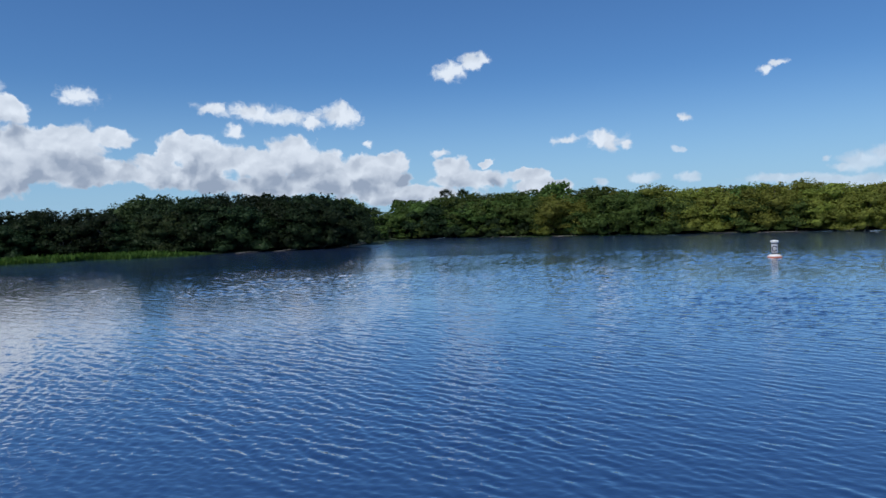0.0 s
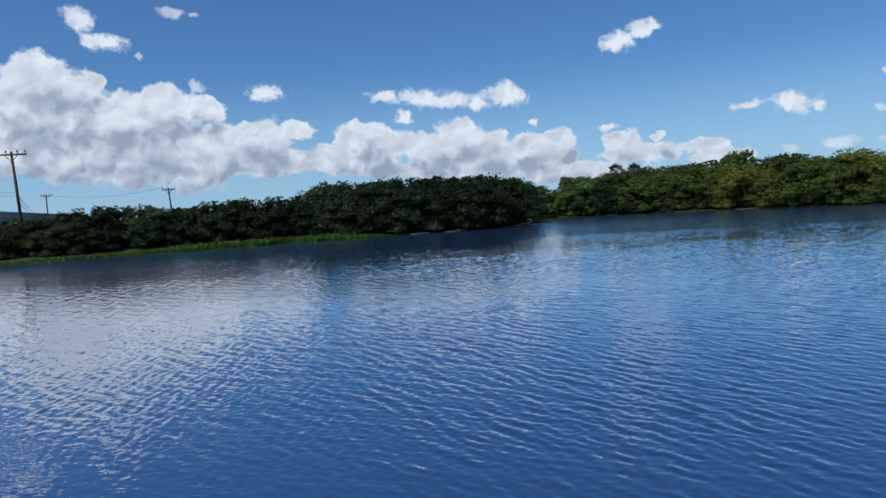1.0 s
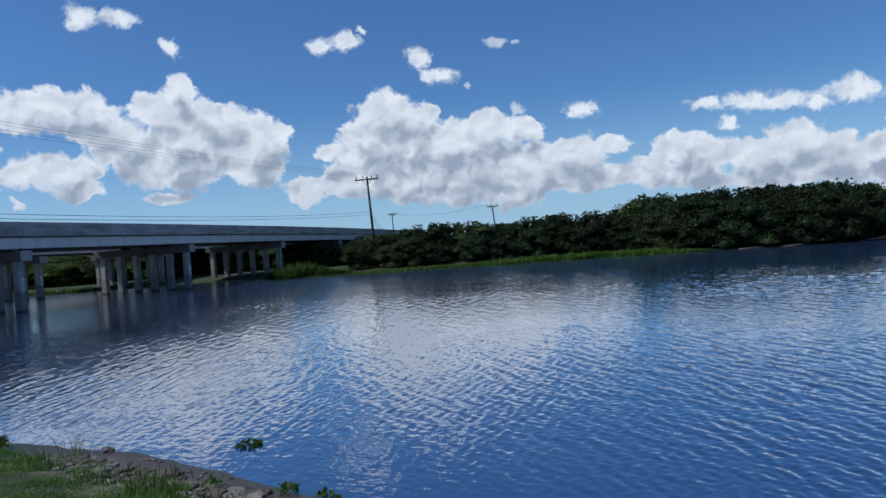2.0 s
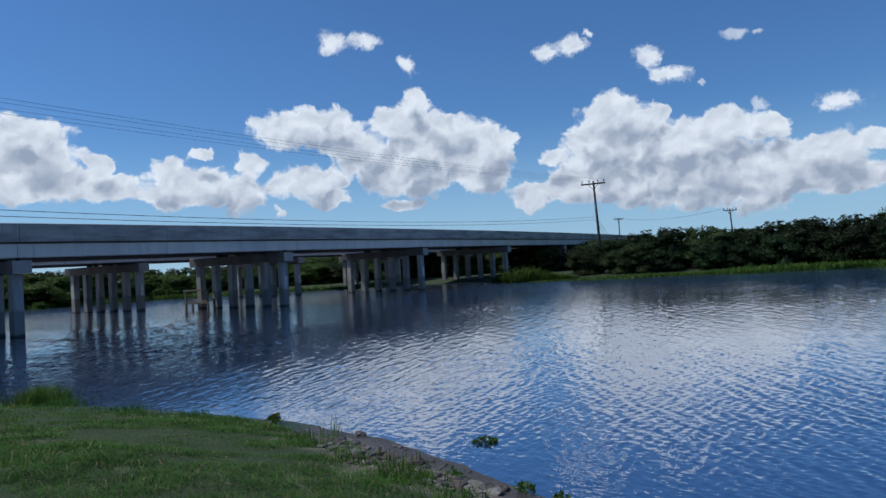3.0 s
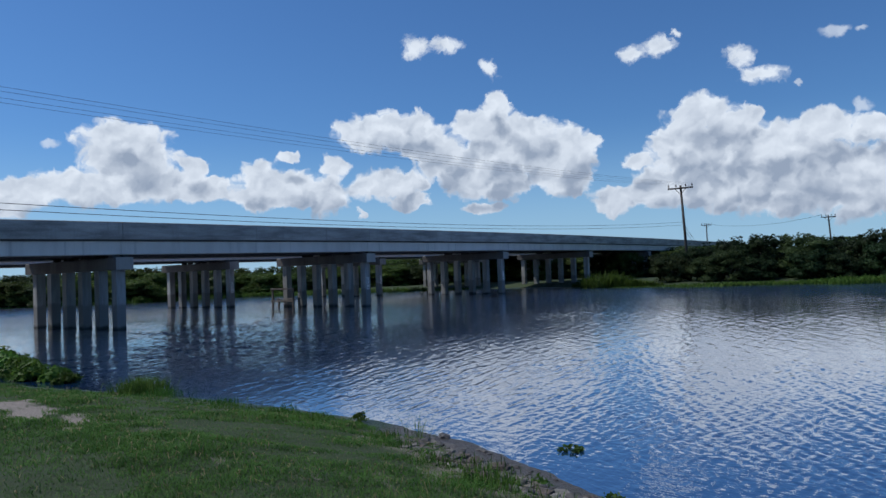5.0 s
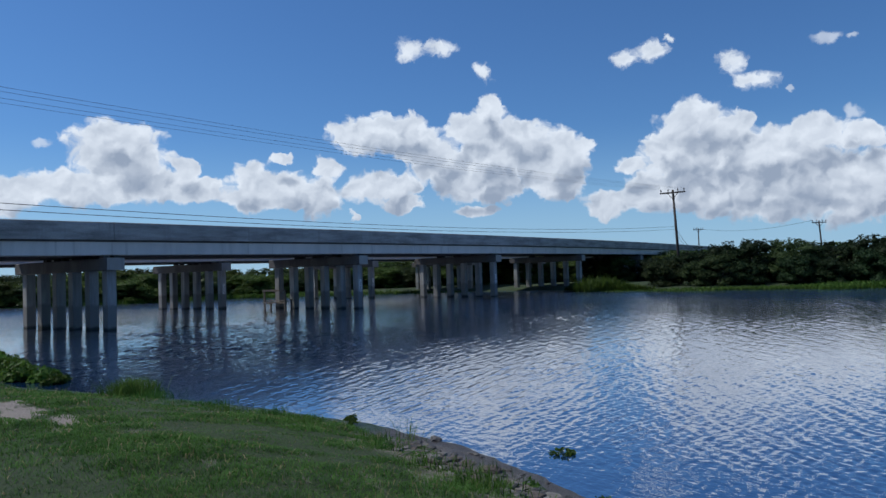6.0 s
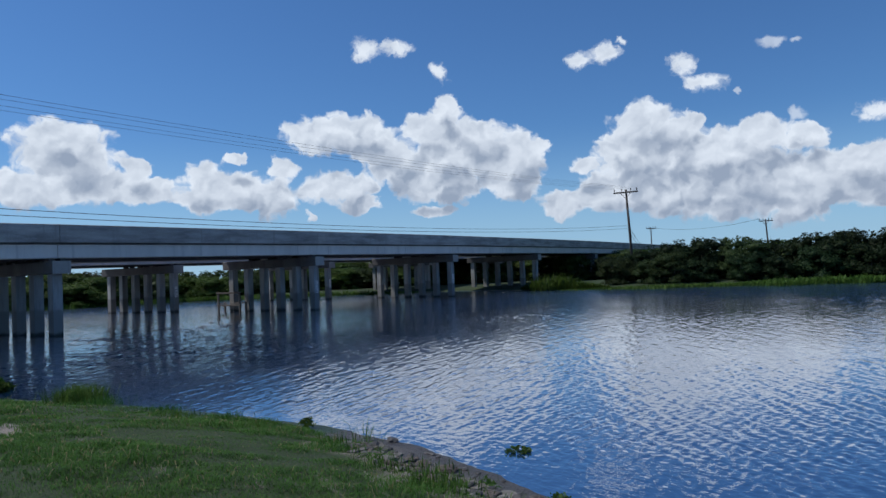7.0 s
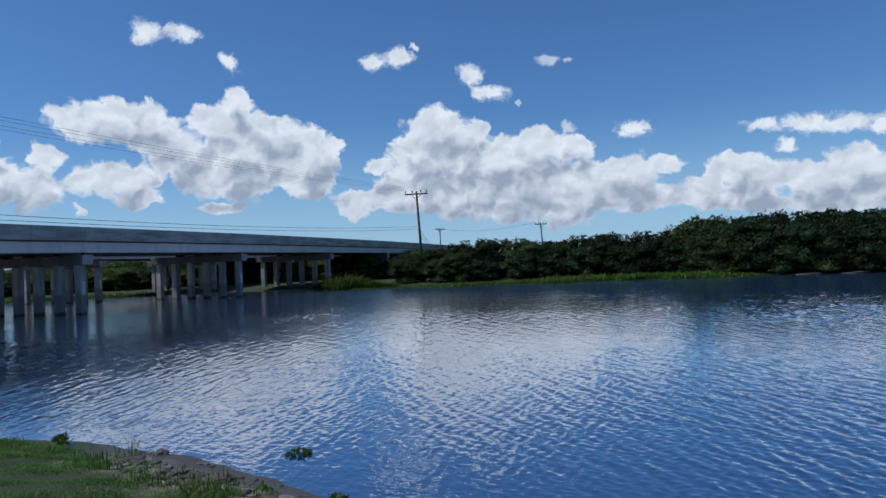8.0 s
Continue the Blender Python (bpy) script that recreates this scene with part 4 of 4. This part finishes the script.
# floating mats of low green plants along the far shore
def mat_band(points, width, count, tall, seed, label):
    r = np.random.default_rng(seed)
    pts = np.array(points, float)
    seg = np.hypot(*np.diff(pts, axis=0).T)
    where = np.interp(r.beta(1.25, 1.25, count) * seg.sum(), np.concatenate([[0], np.cumsum(seg)]), np.arange(len(pts)))
    i = np.minimum(where.astype(int), len(pts) - 2)
    t = (where - i)[:, None]
    d = pts[i + 1] - pts[i]
    out = np.stack([d[:, 1], -d[:, 0]], 1) / np.hypot(d[:, 0], d[:, 1])[:, None]
    ends = np.clip(np.minimum(where, len(pts) - 1 - where) / 0.9, 0, 1)
    edge = ends * width * (0.55 + 0.45 * np.sin(where * 5.1) * np.cos(where * 2.3 + 1))
    q = pts[i] + d * t + out * (r.uniform(-1.5, 1, count) * edge)[:, None]
    v, f = blades(np.column_stack([q, np.full(count, -0.02)]), (0.25 + 0.75 * ends) * tall * r.uniform(0.3, 1, count) ** 1.5, 0.05, 0.8, seed)
    return tagged(raw("floating_plants", v, f, REED), label, "water plants", kind="stuff")


mat_band([(-52, 40.8), (-44, 45.0), (-37, 50.4), (-30, 54.8), (-26, 56.6)], 2.2, 15000, 0.36, 51, "low pale green floating plants along the far bank")
mat_band([(-40, 47.6), (-35, 50.6), (-29.5, 54.0), (-24.5, 56.1), (-20, 57.6)], 2.6, 20000, 0.6, 52, "bright green waterside grass along the far bank")
mat_band([(-58, 41.4), (-53.5, 41.4), (-47.5, 43.6)], 1.9, 6500, 1.5, 53, "tall green reeds beside the bridge piles")
mat_band([(-90, -12), (-84, 3), (-86, 15), (-80, 22), (-75, 30), (-69, 37)], 1.2, 8000, 0.7, 54, "low green plants along the bank behind the bridges")
mat_band([(0, 85), (9, 77.4), (16.5, 71.4), (24, 67.9), (30, 64.4)], 0.8, 2600, 0.18, 55, "thin floating plants along the sunny bank")


# ---- drift wood on the far shore ----
def driftwood(a, b, thick, seed):
    r = np.random.default_rng(seed)
    a, b = Vector(a), Vector(b)
    bm = bmesh.new()
    pts = [a.lerp(b, t) + Vector((0, 0, float(r.normal()) * 0.02)) for t in (0, 0.3, 0.6, 0.85, 1)]
    tube(bm, pts, [thick, thick * 0.9, thick * 0.8, thick * 0.6, thick * 0.35], 7)
    ob = part("driftwood_log", bm, DEAD_WOOD, None, smooth=True)
    return tagged(ob, "bleached fallen branch lying at the waterline", "log", "driftwood")


for k, (az0, az1, d0, d1, z0, z1) in enumerate(((17.5, 15.8, 60.5, 60.6, 0.12, 0.16), (14.6, 12.8, 60.8, 61.2, 0.12, 0.2), (9.6, 7.2, 62.6, 63.2, 0.15, 0.55), (10.8, 10.4, 62, 62.3, 0.1, 0.5),
                                              (-3.0, -6.0, 80.5, 78.5, 0.1, 0.15), (-8.0, -11.5, 76.4, 74.2, 0.12, 0.1), (-19.5, -22.5, 71.3, 70.3, 0.15, 0.2), (-23, -26.5, 70.0, 68.6, 0.12, 0.15), (-29.0, -29.6, 68.0, 67.6, 0.15, 0.45))):
    driftwood(polar(az0, d0, z0 * 0.3), polar(az1, d1, z1 * 0.7), 0.024, 60 + k)


# ---- the marker buoy ----
buoy = empty("marker_buoy", (14.05, 30.97, 0), 30)
tagged(buoy, "white regulatory marker buoy with a round dark mark, floating upright", "buoy")
part("float_collar", lathe([(0.05, -0.12), (0.22, -0.1), (0.29, -0.02), (0.29, 0.06), (0.2, 0.12), (0.1, 0.13)], 24), WHITE_PAINT, buoy, "white float collar stained at the waterline", True)
part("collar_band", lathe([(0.292, -0.03), (0.3, -0.01), (0.3, 0.03), (0.292, 0.05)], 24), ORANGE_PAINT, buoy, "", True)
part("body", lathe([(0.125, 0.1), (0.125, 0.64), (0.12, 0.66)], 24), WHITE_PAINT, buoy, "", True)
part("cap", lathe([(0.12, 0.655), (0.17, 0.66), (0.18, 0.7), (0.16, 0.74), (0.04, 0.76)], 24), WHITE_PAINT, buoy, "", True)
part("lower_stripe", lathe([(0.127, 0.16), (0.129, 0.165), (0.129, 0.2), (0.127, 0.205)], 24), BLACK_PAINT, buoy)
part("upper_stripe", lathe([(0.127, 0.58), (0.129, 0.585), (0.129, 0.62), (0.127, 0.625)], 24), BLACK_PAINT, buoy)
bm = bmesh.new()
face = math.atan2(-30.97, -14.05) - radians(30)
ring = []
for i in range(25):
    t = 2 * math.pi * (i / 24 * 0.86 + 0.07)
    a, z = face + 0.095 * math.cos(t) / 0.131, 0.39 + 0.115 * math.sin(t)
    ring.append((0.131 * math.cos(a), 0.131 * math.sin(a), z))
tube(bm, ring, [0.022] * 25, 6)
part("round_mark", bm, BLACK_PAINT, buoy, "dark ring mark")

# ---- the near bank: turf, weeds, stones ----
r = np.random.default_rng(5)
def scatter(count, x0, x1, y0, y1):
    x, y = r.uniform(x0, x1, count), r.uniform(y0, y1, count)
    return x, y, inside_by(x, y, NEAR_SHORE), ground_height(x, y)


def lumpy(x, y, k, seed):
    g = np.random.default_rng(seed)
    out = 0 * x
    for j in range(6):
        a = g.uniform(0, 2 * np.pi)
        f = k * g.uniform(0.6, 2.4)
        out += np.sin(f * (np.cos(a) * x + np.sin(a) * y) + g.uniform(0, 6)) / 6 ** 0.5
    return out


x, y, ins, z = scatter(700000, -22, 7.0, -6.5, 4.2)
dist = np.hypot(x, y)
worn = np.min([np.hypot((x - cx) * sx, (y - cy) * sy) for cx, cy, sx, sy in WORN_SPOTS], axis=0) + 0.3 * lumpy(x, y * 1.8, 2.4, 3) + 0.26 * lumpy(x * 0.7, y * 1.6, 8.0, 13)
thin = lumpy(x * 0.45, y, 1.9, 8)
keep = (ins * np.interp(x, [-12, -9.8, -8.2, -6, -4], [3.0, 2.4, 1.4, 1.0, 0.95]) > 0.7 + 0.18 * lumpy(x, y, 1.6, 4)) & (worn > 1.0 - 0.6 * r.random(len(x)) ** 1.5) & (r.random(len(x)) < np.clip(1.15 - 0.75 * (thin + 0.5 * lumpy(x, y, 6.0, 18) > 0.8), 0, 1))
keep &= r.random(len(x)) < np.where((x > -3.5) | (y < 0.42 * x - 0.6), 0.16, np.clip(9.0 / dist, 0.4, 1.0))
x, y, z, dist = x[keep], y[keep], z[keep], dist[keep]
tall = 0.042 * (1 + 0.5 * lumpy(x, y, 1.3, 9) + 0.45 * lumpy(x, y, 5.0, 19)).clip(0.3, 2.2)
v, f = blades(np.column_stack([x, y, z - 0.005]), tall, 0.0026 * np.clip(dist / 6, 1, 2.2), 1.9, 6)
dry = r.random(len(x)) < 0.035
v2, f2 = blades(np.column_stack([x, y, z - 0.003])[dry], tall[dry] * 1.3, 0.0032 * np.clip(dist[dry] / 6, 1, 2.4), 1.9, 16)
tagged(raw("dry_grass", v2, f2, STRAW), "scattered dry straw-coloured blades in the lawn", "grass", kind="stuff")
grass = tagged(raw("lawn_grass", v, f, GRASS), "short green uneven lawn grass with worn patches", "grass", kind="stuff")


def tuft(x, y, count, tall, wide, spread_r, mat, label, name="grass_tuft", seed=1, category="grass tuft"):
    g = np.random.default_rng(seed)
    q = g.normal(size=(count, 2)) * spread_r * 0.5
    zz = float(ground_height(np.array([x]), np.array([y]))[0])
    v, f = blades(np.column_stack([q, np.full(count, -0.02)]), np.full(count, tall), wide, 0.9, seed)
    ob = raw(name, v, f, mat)
    ob.matrix_world = pose(x, y, max(zz, -0.02))
    return tagged(ob, label, category, "bank tufts", "stuff")


tuft(-15.6, 0.5, 1000, 0.34, 0.006, 0.5, GRASS, "tall green grass tuft at the water's edge", seed=71)
tuft(-14.7, 0.85, 260, 0.2, 0.005, 0.4, GRASS, "green grass tuft at the water's edge", seed=72)
tuft(-9.0, 3.55, 40, 0.34, 0.004, 0.25, GRASS, "few long seeding grass stems by the sand", seed=73)
tuft(-6.9, 3.2, 240, 0.13, 0.005, 0.45, GRASS, "ragged green grass tuft over the sand", seed=74)
tuft(-6.2, 3.12, 220, 0.12, 0.005, 0.4, GRASS, "ragged green grass tuft over the sand", seed=75)
for k in range(9):
    xx = -5.6 - 0.95 * k + float(r.normal()) * 0.2
    tuft(xx, float(np.interp(xx, [-14, -9, -5], [1.5, 3.1, 3.05])) + float(r.normal()) * 0.08, 150, 0.13, 0.005, 0.3, GRASS, "ragged green grass tuft along the bank edge", seed=80 + k)


def leafy(name, x, y, z, centres, radii, count, size, mat, label, category, group, seed, stems=0):
    ob = empty(name, (x, y, z))
    tagged(ob, label, category, group)
    v, f = leaf_cloud(centres, radii, count, size, 0.8, seed=seed, floor=0.0, shell=(0.25, 1.4))
    raw("leaves", v, f, mat, ob)
    g = np.random.default_rng(seed)
    for k in range(max(stems, 3)):
        bm = bmesh.new()
        c = centres[k % len(centres)]
        tube(bm, [(c[0] * 0.3, c[1] * 0.3, -0.06), (c[0] * 0.7 + g.normal() * 0.02, c[1] * 0.7, c[2] * 0.6), tuple(c)], [0.008, 0.006, 0.003], 5)
        part("stem", bm, REED, ob)
    return ob


leafy("shore_weed", -10.3, 3.22, 0.03, [(0, 0, 0.06), (0.16, -0.02, 0.05), (-0.14, 0.02, 0.05), (0.05, 0.02, 0.12)], [0.08, 0.06, 0.06, 0.04], 110, 0.035, REED, "small leafy weed growing at the water's edge", "weed", "shore weeds", 91, 5)
for k, (xx, yy, s) in enumerate(((-19.2, -1.2, 0.32), (-19.8, -1.75, 0.46), (-20.5, -2.0, 0.56), (-21.6, -2.45, 0.6), (-22.8, -2.7, 0.62), (-18.5, -0.95, 0.22))):
    leafy("shore_weed", xx, yy, 0.0, [(0, 0, s * 0.5), (s * 0.7, 0.1, s * 0.35), (-s * 0.7, 0, s * 0.4), (0.1, s * 0.4, s * 0.3), (0.2, -0.1, s * 0.12), (-0.25, 0.15, s * 0.15)], [s * 0.46, s * 0.4, s * 0.42, s * 0.4, s * 0.5, s * 0.5], 760, 0.085, REED,
          "clump of broad-leaved green water weed by the bank", "weed", "shore weeds", 92 + k, 6)
for k, (xx, yy) in enumerate(((-5.65, 4.02), (-6.42, 3.74), (-5.2, 4.1), (-6.73, 3.45))):
    leafy("shore_weed", xx, yy, 0.01, [(0, 0, 0.05), (0.07, 0.02, 0.03), (-0.06, 0.03, 0.03)], [0.07, 0.05, 0.05], 60, 0.032, LILY, "tiny bright green sprout on wet sand", "weed", "shore weeds", 98 + k, 3)

# a floating plant: rosettes of broad leaves
lily = empty("floating_plant", (-7.41, 4.84, 0), 20, 0.52)
tagged(lily, "floating water plant with a cluster of broad green leaves", "water plant")
g = np.random.default_rng(33)
for k in range(64):
    a, d = g.uniform(0, 2 * math.pi), 0.21 * math.sqrt(g.random())
    base = Vector((d * math.cos(a) * 1.15, d * math.sin(a) * 0.8, 0.0))
    e, b2 = radians(g.uniform(2, 40)), a + g.normal() * 0.8
    fw = Vector((math.cos(b2) * math.cos(e), math.sin(b2) * math.cos(e), math.sin(e)))
    sd = Vector((-math.sin(b2), math.cos(b2), 0))
    L, wd = g.uniform(0.07, 0.12), g.uniform(0.035, 0.055)
    bm = bmesh.new()
    st = base + fw * 0.04
    cen = [bm.verts.new(st + fw * L * t + Vector((0, 0, -0.01 * t * t))) for t in (0, 0.35, 0.75, 1.0)]
    lf = [bm.verts.new(st + fw * L * t + sd * wd * q + Vector((0, 0, 0.014))) for t, q in ((0.12, 0.55), (0.45, 1.0), (0.8, 0.7))]
    rt = [bm.verts.new(st + fw * L * t - sd * wd * q + Vector((0, 0, 0.014))) for t, q in ((0.12, 0.55), (0.45, 1.0), (0.8, 0.7))]
    for s in (lf, rt):
        bm.faces.new((cen[0], s[0], s[1], cen[1])), bm.faces.new((cen[1], s[1], s[2], cen[2])), bm.faces.new((cen[2], s[2], cen[3]))
    tube(bm, [base - Vector((0, 0, 0.03)), st + fw * 0.005], [0.006, 0.005], 5)
    part("leaf", bm, LILY, lily, smooth=True)


def stone(x, y, size, flat, mat, seed, label, name="shore_stone"):
    g = np.random.default_rng(seed)
    bm = bmesh.new()
    bmesh.ops.create_icosphere(bm, subdivisions=2, radius=1)
    off = Vector((seed * 3.1, 0, 0))
    for v in bm.verts:
        k = 1 + 0.5 * noise.noise(v.co * 1.3 + off) + 0.2 * noise.noise(v.co * 3 + off)
        v.co = Vector((v.co.x * size[0], v.co.y * size[1], v.co.z * flat)) * k
    ob = part(name, bm, mat, None)
    z = float(ground_height(np.array([x]), np.array([y]))[0])
    ob.matrix_world = pose(x, y, z + flat * 0.3, 0, 0, g.uniform(0, 360))
    return tagged(ob, label, "stone", "shore stones")


STONES = [(-7.11, 3.7, 0.17, 0.13, 0.085, 2),
          (-6.05, 3.73, 0.15, 0.1, 0.025, 1),
          (-8.58, 3.54, 0.14, 0.1, 0.03, 1),
          (-8.0, 3.52, 0.13, 0.09, 0.035, 1),
          (-7.93, 3.94, 0.11, 0.05, 0.03, 0),
          (-7.47, 3.6, 0.15, 0.1, 0.05, 2),
          (-5.88, 3.76, 0.13, 0.1, 0.06, 0),
          (-5.82, 3.88, 0.12, 0.08, 0.06, 2),
          (-8.86, 3.88, 0.17, 0.1, 0.06, 0),
          (-7.74, 3.94, 0.05, 0.03, 0.02, 0),
          (-6.83, 3.67, 0.08, 0.06, 0.04, 0),
          (-6.84, 3.45, 0.11, 0.07, 0.03, 1),
          (-6.46, 3.61, 0.07, 0.05, 0.03, 1),
          (-6.06, 3.54, 0.12, 0.08, 0.05, 2),
          (-7.1, 3.9, 0.06, 0.04, 0.03, 0),
          (-7.97, 3.7, 0.08, 0.05, 0.03, 0),
          (-6.53, 4.02, 0.04, 0.03, 0.02, 0),
          (-6.89, 3.95, 0.06, 0.04, 0.02, 0),
          (-5.76, 3.76, 0.14, 0.1, 0.05, 1),
          (-6.67, 3.29, 0.12, 0.08, 0.04, 2)]
KINDS = ((DARK_STONE, "dark lumpy stone lying on the wet sand"), (STONE, "pale flat stone lying on the sand"), (BROWN_STONE, "brown weathered rock half sunk in bank debris"))
for k, (xx, yy, a, b2, fl, kind) in enumerate(STONES):
    stone(xx, yy, (a * 0.8, b2 * 0.8), fl * 0.62, KINDS[kind][0], 200 + k, KINDS[kind][1])


def debris_line(xx):
    """Where washed-up litter lies between the sand and the turf."""
    return float(np.interp(xx, [-9.4, -8.3, -7.1, -6.4, -5.4], [3.3, 3.32, 3.36, 3.42, 3.4]))


for k in range(210):
    xx = float(r.uniform(-8.9, -4.6))
    yy = debris_line(xx) + float(r.normal()) * 0.14
    s = float(r.uniform(0.012, 0.055)) * (1.0 if k % 5 else 1.5)
    stone(xx, yy, (s * 1.3, s), s * 0.55, (DARK_STONE, STONE, BROWN_STONE)[k % 3], 300 + k, ("small dark pebble among bank debris", "small grey pebble among bank debris", "small brown clod among bank debris")[k % 3], "shore_pebble")
for k in range(80):
    xx = float(r.uniform(-8.7, -4.7))
    yy = debris_line(xx) + float(r.normal()) * 0.13
    a, L = float(r.uniform(0, math.pi)), float(r.uniform(0.06, 0.28))
    z = float(ground_height(np.array([xx]), np.array([yy]))[0]) + 0.012
    bm = bmesh.new()
    tube(bm, [(-L / 2, 0, 0), (0, 0.01, 0.008), (L / 2, -0.008, 0)], [0.006, 0.007, 0.004], 6)
    ob = part("drift_stick", bm, DEAD_WOOD if k % 2 else BARK, None)
    ob.matrix_world = pose(xx, yy, z, 0, 0, math.degrees(a))
    tagged(ob, "short dry stick washed up on the sand", "stick", "washed up sticks")
